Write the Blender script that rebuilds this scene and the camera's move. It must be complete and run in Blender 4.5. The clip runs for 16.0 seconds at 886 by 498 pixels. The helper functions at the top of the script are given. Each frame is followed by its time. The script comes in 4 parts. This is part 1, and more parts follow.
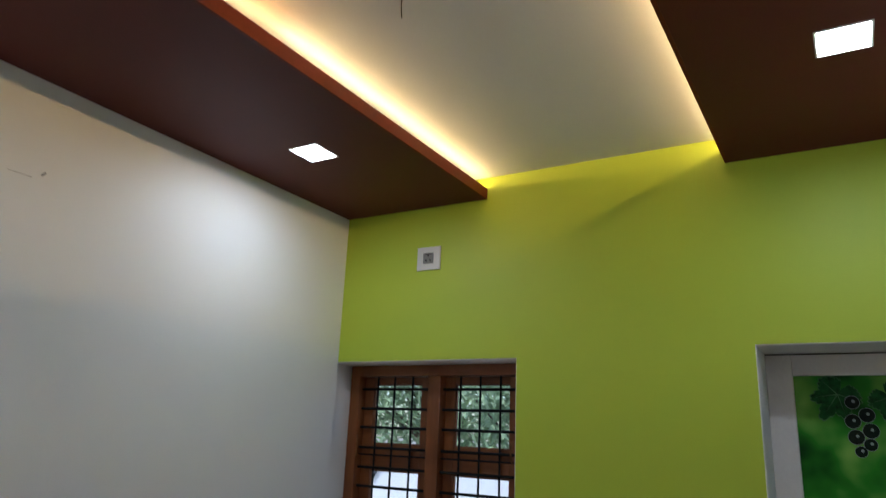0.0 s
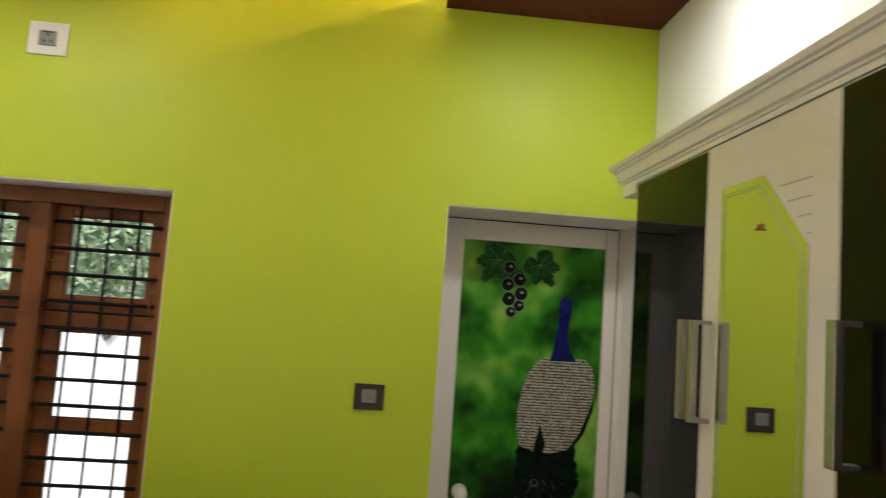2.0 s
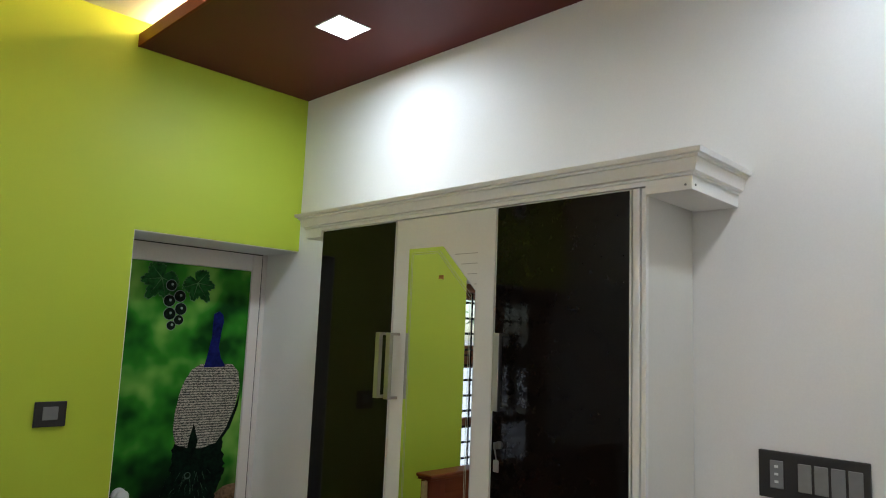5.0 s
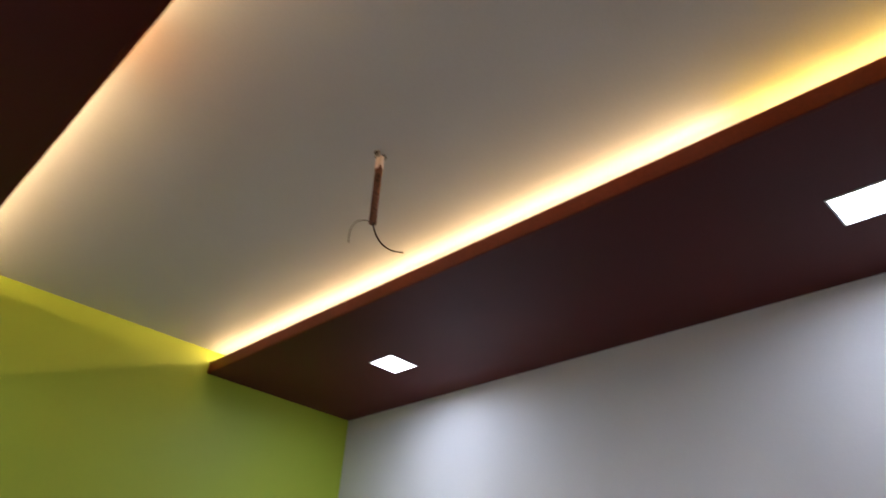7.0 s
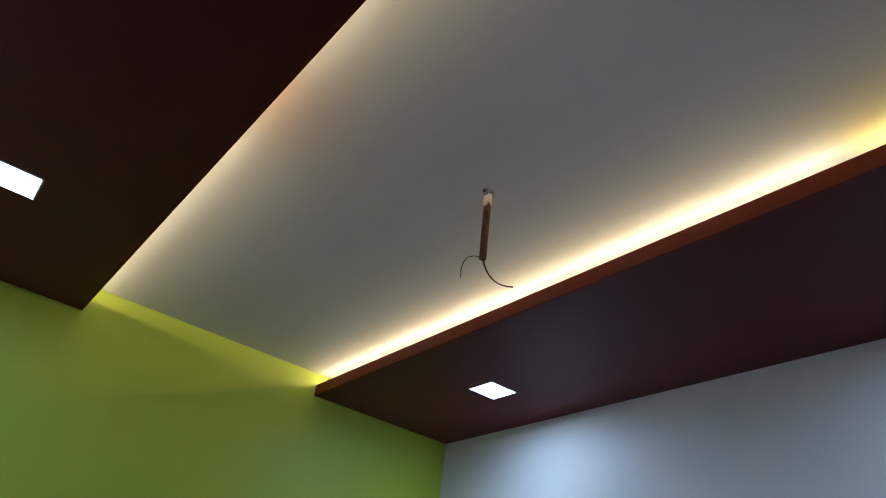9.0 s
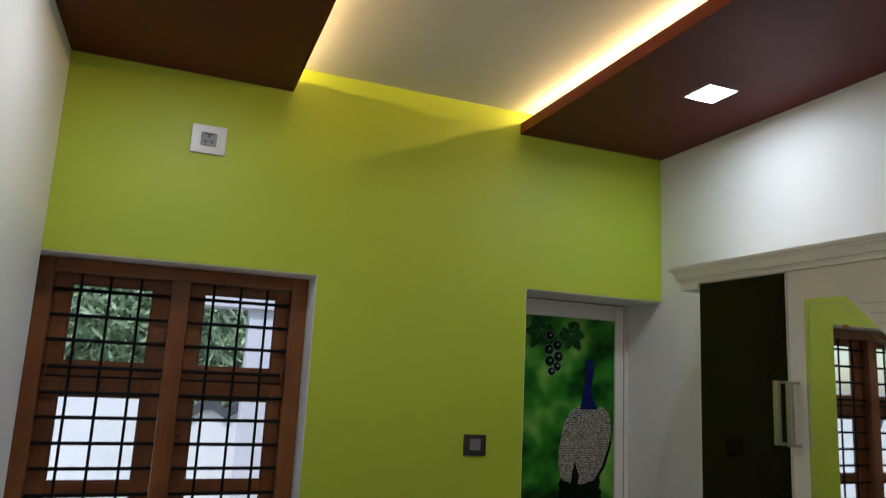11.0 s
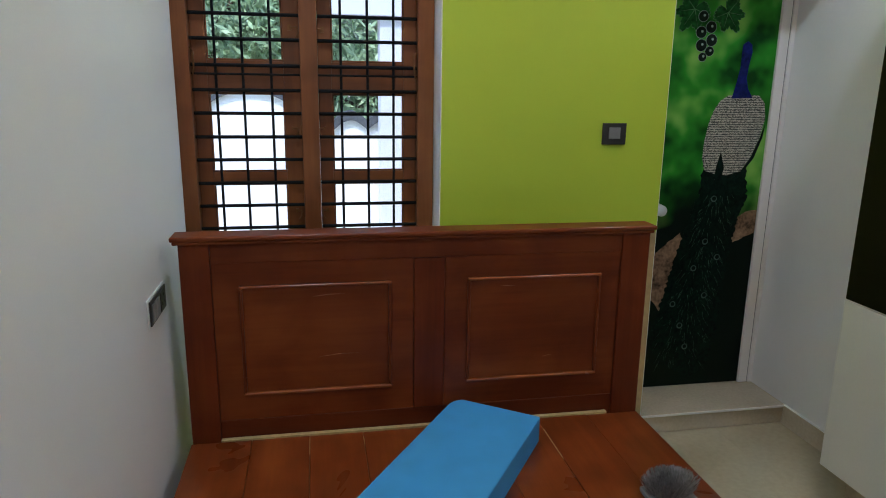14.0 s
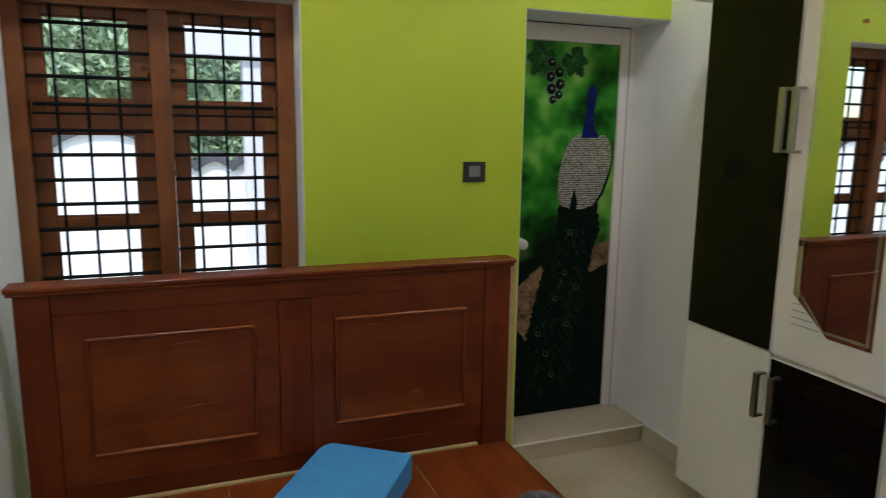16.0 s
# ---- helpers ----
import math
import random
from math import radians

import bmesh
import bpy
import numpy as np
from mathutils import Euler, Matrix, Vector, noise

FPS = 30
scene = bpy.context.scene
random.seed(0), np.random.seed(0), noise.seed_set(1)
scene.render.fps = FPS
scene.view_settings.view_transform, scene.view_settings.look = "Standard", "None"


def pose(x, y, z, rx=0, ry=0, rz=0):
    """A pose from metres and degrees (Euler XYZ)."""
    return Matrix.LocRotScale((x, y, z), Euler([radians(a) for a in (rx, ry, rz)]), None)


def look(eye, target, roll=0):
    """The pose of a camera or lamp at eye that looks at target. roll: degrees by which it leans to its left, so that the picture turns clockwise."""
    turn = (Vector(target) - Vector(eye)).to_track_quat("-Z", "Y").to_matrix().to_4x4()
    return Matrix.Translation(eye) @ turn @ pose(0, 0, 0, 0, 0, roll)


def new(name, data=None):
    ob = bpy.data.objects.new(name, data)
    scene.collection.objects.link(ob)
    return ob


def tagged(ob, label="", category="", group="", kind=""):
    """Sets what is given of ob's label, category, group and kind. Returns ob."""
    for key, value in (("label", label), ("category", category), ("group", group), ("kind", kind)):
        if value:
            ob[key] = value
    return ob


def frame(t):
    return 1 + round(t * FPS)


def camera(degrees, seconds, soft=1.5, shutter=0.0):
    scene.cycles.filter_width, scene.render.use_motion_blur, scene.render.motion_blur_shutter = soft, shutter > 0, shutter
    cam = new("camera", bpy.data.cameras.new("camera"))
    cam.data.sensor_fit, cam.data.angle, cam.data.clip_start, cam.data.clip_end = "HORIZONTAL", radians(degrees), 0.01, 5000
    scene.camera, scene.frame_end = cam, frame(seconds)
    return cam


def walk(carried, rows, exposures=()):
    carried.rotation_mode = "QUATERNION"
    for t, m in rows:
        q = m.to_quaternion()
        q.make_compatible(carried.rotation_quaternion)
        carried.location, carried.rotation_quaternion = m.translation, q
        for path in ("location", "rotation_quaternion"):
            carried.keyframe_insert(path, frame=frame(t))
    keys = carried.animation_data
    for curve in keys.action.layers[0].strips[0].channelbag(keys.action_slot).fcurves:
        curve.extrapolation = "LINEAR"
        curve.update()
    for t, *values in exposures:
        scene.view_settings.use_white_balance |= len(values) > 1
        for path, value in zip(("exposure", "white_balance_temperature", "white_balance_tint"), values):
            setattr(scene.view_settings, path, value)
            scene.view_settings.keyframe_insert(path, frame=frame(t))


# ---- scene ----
cam = camera(65.8, 16.0, soft=1.0, shutter=0.3)
PATH = [
    (0, (2.297, -2.824, 1.756), (1.307, -1.169, 2.285), 2.4),
    (0.5, (2.142, -2.714, 1.723), (1.302, -0.942, 2.117), 3.8),
    (1, (2.034, -2.607, 1.727), (1.428, -0.733, 2.074), 4.2),
    (1.5, (1.912, -2.524, 1.748), (1.618, -0.56, 1.979), 5.2),
    (2, (1.785, -2.486, 1.751), (1.948, -0.501, 1.93), 4.0),
    (2.5, (1.702, -2.539, 1.735), (2.299, -0.639, 1.922), 4.5),
    (3, (1.552, -2.624, 1.744), (2.514, -0.878, 1.91), 4.4),
    (3.2, (1.481, -2.656, 1.724), (2.524, -0.962, 1.923), 4.1),
    (5.3, (0.889, -2.803, 1.764), (2.319, -1.436, 2.058), 2.1),
    (5.5, (0.861, -2.818, 1.765), (2.296, -1.474, 2.131), 2.2),
    (6, (0.784, -2.865, 1.777), (2.308, -1.732, 2.403), 4.5),
    (6.5, (0.732, -2.896, 1.82), (2.158, -1.784, 2.675), 4.0),
    (7, (0.635, -2.912, 1.808), (1.802, -1.665, 2.848), 4.2),
    (7.5, (0.536, -2.954, 1.799), (1.516, -1.677, 2.986), 6.8),
    (8, (0.515, -2.97, 1.793), (1.488, -1.701, 2.994), 8.2),
    (8.2, (0.522, -2.953, 1.806), (1.499, -1.662, 2.98), 8.4),
    (10.3, (0.523, -2.9, 1.775), (1.333, -1.2, 2.448), 5.2),
    (10.5, (0.492, -2.868, 1.773), (1.245, -1.097, 2.316), 4.5),
    (11, (0.483, -2.836, 1.755), (1.188, -0.995, 2.097), 2.9),
    (11.5, (0.458, -2.864, 1.735), (1.085, -0.969, 1.855), 2.0),
    (12, (0.494, -2.765, 1.701), (1.023, -0.837, 1.665), 1.0),
    (12.5, (0.493, -2.745, 1.667), (1.006, -0.824, 1.449), 1.2),
    (13, (0.522, -2.778, 1.622), (0.944, -0.86, 1.243), 0.6),
    (13.5, (0.503, -2.759, 1.623), (0.893, -0.849, 1.179), 0.8),
    (14, (0.507, -2.772, 1.62), (0.867, -0.86, 1.155), 0.8),
    (14.5, (0.505, -2.769, 1.637), (0.874, -0.859, 1.171), 1.1),
    (15, (0.513, -2.779, 1.626), (0.908, -0.864, 1.205), 0.7),
    (15.5, (0.55, -2.796, 1.624), (1.033, -0.893, 1.241), 1.0),
    (16, (0.548, -2.796, 1.617), (1.254, -0.957, 1.27), 0.8),
]
EXPOSURES = [(0, 0.46, 5650, 9), (0.5, 0.69, 5800, 10), (1, 0.92, 6200, 8), (1.5, 1.22, 6600, 8), (2, 1.35, 7200, 9), (2.5, 1.45, 6300, 9),
             (3, 1.66, 5750, 12), (5.5, 0.79, 6150, 7), (6, 0.53, 6350, 9), (6.5, 0.34, 6250, 12), (7, 0.16, 5700, 19), (7.5, -0.15, 4800, 11),
             (8, -0.17, 4650, 9), (10.5, 0.06, 5350, 8), (11, 0.50, 6050, 10), (11.5, 0.94, 6700, 10), (12, 1.02, 6800, 8), (12.5, 1.03, 6700, 9),
             (13, 0.98, 6600, 8), (13.5, 1.20, 5900, 7), (14.5, 1.19, 5600, 7), (15.5, 1.16, 5700, 8), (16, 1.15, 6200, 7)]
walk(cam, [(t, look(eye, target, roll)) for t, eye, target, roll in PATH], EXPOSURES)

# ---- world, sun, lamps ----
W, DEPTH, SOFFIT, LIP, CEIL = 2.77, 3.44, 2.887, 2.941, 2.998
LINTEL, DOOR_TOP = 2.111, 2.141                        # over the window, over the bathroom door
DAY = 1.0
world = bpy.data.worlds.new("sky")
scene.world = world
world.use_nodes = True
wt = world.node_tree
sky = wt.nodes.new("ShaderNodeTexSky")
sky.sky_type = "NISHITA"
sky.sun_disc = False
sky.sun_elevation, sky.sun_rotation = radians(58), radians(205)
wt.nodes["Background"].inputs["Strength"].default_value = 0.15 * DAY
wt.links.new(sky.outputs["Color"], wt.nodes["Background"].inputs["Color"])

sun = new("sun", bpy.data.lights.new("sun", "SUN"))
sun.data.energy, sun.data.angle, sun.data.color = 1.85 * DAY, radians(0.6), (1.0, 0.97, 0.93)
sun.matrix_basis = look((-3, -6.4, 11.3), (0, 0, 0))


def area_lamp(name, where, target, sx, sy, power, colour, spread=180):
    ob = new(name, bpy.data.lights.new(name, "AREA"))
    ob.data.shape, ob.data.size, ob.data.size_y = "RECTANGLE", sx, sy
    ob.data.energy, ob.data.color = power, colour
    ob.matrix_basis = look(where, target)
    ob.data.spread = radians(spread)
    return ob


PANEL_LIGHTS = [(0.441, -0.813), (2.375, -0.797), (0.425, -2.64), (2.368, -2.624)]
for lx, ly in PANEL_LIGHTS:
    area_lamp("panel_lamp", (lx, ly, SOFFIT + 0.0035), (lx, ly, 0), 0.135, 0.135, 2.2 if (lx, ly) == PANEL_LIGHTS[3] else 2.55, (0.88, 0.95, 1.0), 178)
# warm strips that lie in the two coves, each with a brighter and a dimmer stretch
STRIPS = [(0.797, LIP + 0.002, 0.0, -1.45, 1.0, 1), (0.797, LIP + 0.002, -1.45, -1.70, 0.7, 1), (0.797, LIP + 0.002, -1.70, -3.42, 0.8, 1),
          (1.997, LIP + 0.021, 0.0, -2.47, 1.0, -1), (1.997, LIP + 0.021, -2.47, -3.42, 0.7, -1)]
STRIP_TONES = {1: (1.0, 0.40, 0.10), -1: (1.0, 0.52, 0.035)}
for sx, sz, ya, yb, k, side in STRIPS:
    mid = (sx, (ya + yb) / 2, sz)
    ob = area_lamp("cove_lamp", mid, (sx + side, mid[1], sz + 0.7), abs(yb - ya) - 0.02, 0.004, (2.05 if side > 0 else 2.65) * k * abs(yb - ya),
                   STRIP_TONES[side] if k == 0.7 else (1.0, 0.61, 0.235))
    ob.matrix_basis = pose(*mid, 180, (92 if side > 0 else 110) * side, 0) @ pose(0, 0, 0, 0, 0, 90)

# ---- materials ----


def material(name, colour, rough=0.5, metal=0.0, vary=0.06, scale=3.0, fine=60.0, bump=0.0, stretch=(1, 1, 1), coat=0.0, island=0.0, dark=None):
    """A surface with broad stains, fine grain and relief, in real-world size."""
    m = bpy.data.materials.new(name)
    m.use_nodes = True
    nt = m.node_tree
    b = nt.nodes["Principled BSDF"]
    b.inputs["Roughness"].default_value, b.inputs["Metallic"].default_value = rough, metal
    b.inputs["Coat Weight"].default_value, b.inputs["Coat Roughness"].default_value = coat, 0.12
    co = nt.nodes.new("ShaderNodeTexCoord")
    mp = nt.nodes.new("ShaderNodeMapping")
    mp.inputs["Scale"].default_value = stretch
    nt.links.new(co.outputs["Object"], mp.inputs["Vector"])
    n1 = nt.nodes.new("ShaderNodeTexNoise")
    n1.inputs["Scale"].default_value, n1.inputs["Detail"].default_value = scale, 5
    n2 = nt.nodes.new("ShaderNodeTexNoise")
    n2.inputs["Scale"].default_value, n2.inputs["Detail"].default_value = fine, 4
    for n in (n1, n2):
        nt.links.new(mp.outputs["Vector"], n.inputs["Vector"])
    mix = nt.nodes.new("ShaderNodeMath")
    mix.operation = "MULTIPLY_ADD"
    mix.inputs[1].default_value = 0.45
    nt.links.new(n2.outputs["Fac"], mix.inputs[0])
    half = nt.nodes.new("ShaderNodeMath")
    half.operation = "MULTIPLY"
    half.inputs[1].default_value = 0.55
    nt.links.new(n1.outputs["Fac"], half.inputs[0])
    nt.links.new(half.outputs[0], mix.inputs[2])
    ramp = nt.nodes.new("ShaderNodeValToRGB")
    low = dark or [c * (1 - 2.2 * vary) for c in colour]
    high = [min(1, c * (1 + 2.2 * vary)) for c in colour]
    ramp.color_ramp.elements[0].position, ramp.color_ramp.elements[1].position = 0.3, 0.7
    ramp.color_ramp.elements[0].color, ramp.color_ramp.elements[1].color = (*low, 1), (*high, 1)
    nt.links.new(mix.outputs[0], ramp.inputs["Fac"])
    last = ramp.outputs["Color"]
    if island:
        info = nt.nodes.new("ShaderNodeObjectInfo")
        hsv = nt.nodes.new("ShaderNodeHueSaturation")
        span = nt.nodes.new("ShaderNodeMapRange")
        span.inputs["To Min"].default_value, span.inputs["To Max"].default_value = 1 - island, 1 + island
        nt.links.new(info.outputs["Random"], span.inputs["Value"])
        nt.links.new(span.outputs["Result"], hsv.inputs["Value"])
        nt.links.new(last, hsv.inputs["Color"])
        last = hsv.outputs["Color"]
    nt.links.new(last, b.inputs["Base Color"])
    if bump:
        bp = nt.nodes.new("ShaderNodeBump")
        bp.inputs["Strength"].default_value, bp.inputs["Distance"].default_value = bump, 0.002
        nt.links.new(n2.outputs["Fac"], bp.inputs["Height"])
        nt.links.new(bp.outputs["Normal"], b.inputs["Normal"])
    return m


def glow(name, colour, strength):
    m = bpy.data.materials.new(name)
    m.use_nodes = True
    b = m.node_tree.nodes["Principled BSDF"]
    b.inputs["Base Color"].default_value = (0.9, 0.9, 0.9, 1)
    b.inputs["Emission Color"].default_value, b.inputs["Emission Strength"].default_value = (*colour, 1), strength
    return m


WHITE = material("white_wall_paint", (0.84, 0.83, 0.815), 0.55, vary=0.015, scale=1.2, fine=220, bump=0.12)
GREEN = material("lime_wall_paint", (0.478, 0.60, 0.036), 0.5, vary=0.02, scale=1.0, fine=220, bump=0.12)
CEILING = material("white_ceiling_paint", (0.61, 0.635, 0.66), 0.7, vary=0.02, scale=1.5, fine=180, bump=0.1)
MAROON = material("maroon_satin_board", (0.098, 0.015, 0.0135), 0.5, vary=0.06, scale=2.0, fine=150, bump=0.05)
MAROON.node_tree.nodes["Principled BSDF"].inputs["Specular IOR Level"].default_value = 0.22
MAROON_EDGE = material("red_brown_edge", (0.13, 0.017, 0.005), 0.5, vary=0.12, scale=5, fine=90)
MAROON_EDGE.node_tree.nodes["Principled BSDF"].inputs["Specular IOR Level"].default_value = 0.2


def wood(name, dark, mid, light, rough, axis, coat=0.1, knots=True, shine=0.4):
    """Polished boards: long fibres, cloudy patches, darker streaks, a knot here and there; each board cut from another place."""
    m = bpy.data.materials.new(name)
    m.use_nodes = True
    nt = m.node_tree
    N, L = nt.nodes.new, nt.links.new
    b = nt.nodes["Principled BSDF"]
    b.inputs["Coat Weight"].default_value, b.inputs["Coat Roughness"].default_value = coat, 0.1
    b.inputs["Specular IOR Level"].default_value = shine
    co, info, off = N("ShaderNodeTexCoord"), N("ShaderNodeObjectInfo"), N("ShaderNodeVectorMath")
    off.operation = "MULTIPLY_ADD"
    L(info.outputs["Random"], off.inputs[0])
    off.inputs[1].default_value = (7.3, 5.1, 9.7)
    L(co.outputs["Object"], off.inputs[2])
    mp = N("ShaderNodeMapping")
    mp.inputs["Scale"].default_value = [0.35 if a == axis else 5.5 for a in "xyz"]
    L(off.outputs["Vector"], mp.inputs["Vector"])

    def noise(scale, detail, source, twist=0.0):
        n = N("ShaderNodeTexNoise")
        n.inputs["Scale"].default_value, n.inputs["Detail"].default_value, n.inputs["Distortion"].default_value = scale, detail, twist
        L(source, n.inputs["Vector"])
        return n.outputs["Fac"]

    def math2(op, a, c):
        n = N("ShaderNodeMath")
        n.operation = op
        for k, v in enumerate((a, c)):
            if isinstance(v, (int, float)):
                n.inputs[k].default_value = v
            else:
                L(v, n.inputs[k])
        return n.outputs[0]

    cloud = noise(3.4, 3, off.outputs["Vector"], 0.6)
    streak = noise(2.0, 5, mp.outputs["Vector"], 0.5)
    fibre = noise(16, 4, mp.outputs["Vector"])
    tone = math2("ADD", math2("ADD", math2("MULTIPLY", cloud, 0.5), math2("MULTIPLY", streak, 0.38)), math2("MULTIPLY", fibre, 0.12))
    if knots:
        kn = N("ShaderNodeMapping")
        kn.inputs["Scale"].default_value = [1.4 if a == axis else 3.2 for a in "xyz"]
        L(off.outputs["Vector"], kn.inputs["Vector"])
        vo = N("ShaderNodeTexVoronoi")
        vo.inputs["Scale"].default_value = 0.8
        L(kn.outputs["Vector"], vo.inputs["Vector"])
        spot = N("ShaderNodeMapRange")
        spot.inputs["From Min"].default_value, spot.inputs["From Max"].default_value = 0.03, 0.13
        spot.inputs["To Min"].default_value, spot.inputs["To Max"].default_value = -0.16, 0.0
        L(vo.outputs["Distance"], spot.inputs["Value"])
        tone = math2("ADD", tone, spot.outputs["Result"])
    tone = math2("ADD", tone, math2("MULTIPLY", math2("SUBTRACT", info.outputs["Random"], 0.5), 0.07))
    ramp = N("ShaderNodeValToRGB")
    e = ramp.color_ramp.elements
    e[0].position, e[0].color = 0.36, (*dark, 1)
    e[1].position, e[1].color = 0.64, (*light, 1)
    e.new(0.5).color = (*mid, 1)
    L(tone, ramp.inputs["Fac"])
    L(ramp.outputs["Color"], b.inputs["Base Color"])
    gl = N("ShaderNodeMapRange")
    gl.inputs["To Min"].default_value, gl.inputs["To Max"].default_value = rough - 0.08, rough + 0.12
    L(cloud, gl.inputs["Value"])
    L(gl.outputs["Result"], b.inputs["Roughness"])
    bp = N("ShaderNodeBump")
    bp.inputs["Strength"].default_value, bp.inputs["Distance"].default_value = 0.1, 0.002
    L(math2("ADD", fibre, math2("MULTIPLY", cloud, 2.0)), bp.inputs["Height"])
    L(bp.outputs["Normal"], b.inputs["Normal"])
    return m


TEAK = wood("polished_teak", (0.106, 0.0193, 0.0045), (0.158, 0.032, 0.0068), (0.212, 0.051, 0.0106), 0.42, "x", 0.03, shine=0.2)
# Glossy bead teak, lightened to paint in the highlight from overhead light.
TEAK_BEAD_LIT = wood("shiny_lit_teak_bead", (0.17, 0.036, 0.009), (0.25, 0.062, 0.014), (0.33, 0.098, 0.024), 0.22, "x", 0.7)
TEAK_RAIL = wood("dark_polished_teak", (0.068, 0.011, 0.0026), (0.105, 0.0185, 0.004), (0.145, 0.028, 0.006), 0.42, "x", 0.03, shine=0.2)
TEAK_UP = wood("polished_teak_upright", (0.090, 0.0145, 0.0032), (0.135, 0.0235, 0.005), (0.185, 0.037, 0.0078), 0.42, "z", 0.03, shine=0.2)
TEAK_DECK = wood("oiled_planks", (0.130, 0.025, 0.0052), (0.192, 0.040, 0.0078), (0.262, 0.063, 0.012), 0.28, "y", 0.12, shine=0.3)
WINDOW_WOOD = wood("varnished_window_wood", (0.130, 0.038, 0.010), (0.210, 0.066, 0.017), (0.285, 0.102, 0.028), 0.42, "z", 0.05)
WINDOW_RAIL = wood("varnished_window_rail", (0.130, 0.038, 0.010), (0.210, 0.066, 0.017), (0.285, 0.102, 0.028), 0.42, "x", 0.05)
PLY = material("pale_plywood_edge", (0.5, 0.36, 0.16), 0.6, vary=0.12, scale=5, fine=60)
BAR = material("black_iron_bar", (0.005, 0.005, 0.006), 0.65, 0.0, vary=0.1, fine=90, bump=0.05)
BAR.node_tree.nodes["Principled BSDF"].inputs["Specular IOR Level"].default_value = 0.2
BRONZE = material("darkened_brass", (0.24, 0.11, 0.045), 0.45, 0.9, vary=0.15, fine=80)
BRASS = material("aged_brass", (0.42, 0.21, 0.08), 0.38, 1.0, vary=0.12, fine=80)
STEEL = material("brushed_steel", (0.42, 0.395, 0.35), 0.34, 1.0, vary=0.06, fine=120, stretch=(4, 4, 0.4))
LAMINATE = material("cream_white_laminate", (0.75, 0.73, 0.675), 0.3, vary=0.015, scale=2, fine=120, bump=0.02)
TRIM = material("white_gloss_enamel", (0.84, 0.825, 0.79), 0.34, vary=0.02, scale=4, fine=100, bump=0.03)
PVC = material("white_pvc_profile", (0.83, 0.775, 0.755), 0.38, vary=0.02, scale=3, fine=90)
TILE = material("cream_polished_tile", (0.50, 0.43, 0.30), 0.09, vary=0.05, scale=2.5, fine=40, island=0.03)
STEP = material("beige_polished_stone", (0.56, 0.48, 0.355), 0.14, vary=0.06, scale=4, fine=70, island=0.03)
GROUT = material("beige_grout", (0.54, 0.46, 0.32), 0.8, vary=0.1)
FOAM = material("blue_foam", (0.070, 0.335, 0.70), 0.7, vary=0.06, scale=7, fine=320, bump=0.3)
BRISTLE = material("grey_bristles", (0.30, 0.29, 0.29), 0.7, vary=0.25, scale=20, fine=90)
CHARCOAL = material("charcoal_plastic", (0.028, 0.026, 0.024), 0.35, vary=0.06, fine=120)
GREY = material("grey_plastic", (0.22, 0.22, 0.22), 0.35, vary=0.04)
PLATE = material("white_plastic", (0.75, 0.75, 0.73), 0.3, vary=0.02)
DARKHOLE = material("dark_recess", (0.03, 0.03, 0.03), 0.7, vary=0.1)
FRAME_WOOD = wood("brown_door_frame_wood", (0.08, 0.032, 0.010), (0.135, 0.052, 0.014), (0.19, 0.075, 0.022), 0.42, "z", 0.05)
CUPBOARD = material("maroon_cupboard_wood", (0.105, 0.030, 0.030), 0.35, vary=0.12, scale=3, fine=30, stretch=(4, 0.6, 4))
RUST = material("rusty_iron", (0.16, 0.07, 0.04), 0.7, 0.3, vary=0.35, scale=30, fine=120, bump=0.3)
WIRE = material("dark_cable", (0.05, 0.035, 0.025), 0.6, vary=0.1)
RENDERED = material("whitewashed_outside_wall", (0.80, 0.81, 0.83), 0.8, vary=0.04, scale=2, fine=40, bump=0.3)
# White porch paint with its bluish shade put into the colour.
PORCH_SHADED = material("shaded_white_outside_paint", (0.66, 0.65, 0.72), 0.8, vary=0.04, scale=2, fine=40, bump=0.3)
COPING = material("weathered_grey_coping", (0.075, 0.078, 0.09), 0.85, vary=0.15, scale=6, fine=50, bump=0.3)
YARD = material("swept_yard_earth", (0.42, 0.37, 0.31), 0.9, vary=0.15, scale=1.5, fine=30, bump=0.4)
BARK = material("grey_bark", (0.12, 0.09, 0.065), 0.9, vary=0.25, scale=6, fine=40, bump=0.6, stretch=(3, 3, 0.6))
LEAF = material("fresh_leaf", (0.31, 0.41, 0.23), 0.5, vary=0.3, scale=4, fine=12)
# Greyer, less saturated green for the two trees farther off.
LEAF_DULL = material("dull_leaf", (0.31, 0.35, 0.27), 0.6, vary=0.3, scale=4, fine=12)
LIGHT_FACE = glow("lit_diffuser", (0.96, 0.98, 1.0), 14.0)
STRIP_FACE = glow("lit_led_strip", (1.0, 0.7, 0.32), 6.0)


def gloss_black():
    """Black high-gloss sheet with a faint raised wavy pattern."""
    m = material("black_gloss_sheet", (0.0065, 0.005, 0.004), 0.03, vary=0.1, scale=30, fine=140, bump=0.01)
    b = m.node_tree.nodes["Principled BSDF"]
    b.inputs["Specular IOR Level"].default_value = 0.15
    return m


BLACK = gloss_black()


def mirror_material():
    m = bpy.data.materials.new("silvered_mirror")
    m.use_nodes = True
    b = m.node_tree.nodes["Principled BSDF"]
    b.inputs["Base Color"].default_value = (0.78, 0.80, 0.77, 1)
    b.inputs["Metallic"].default_value, b.inputs["Roughness"].default_value = 1.0, 0.015
    return m


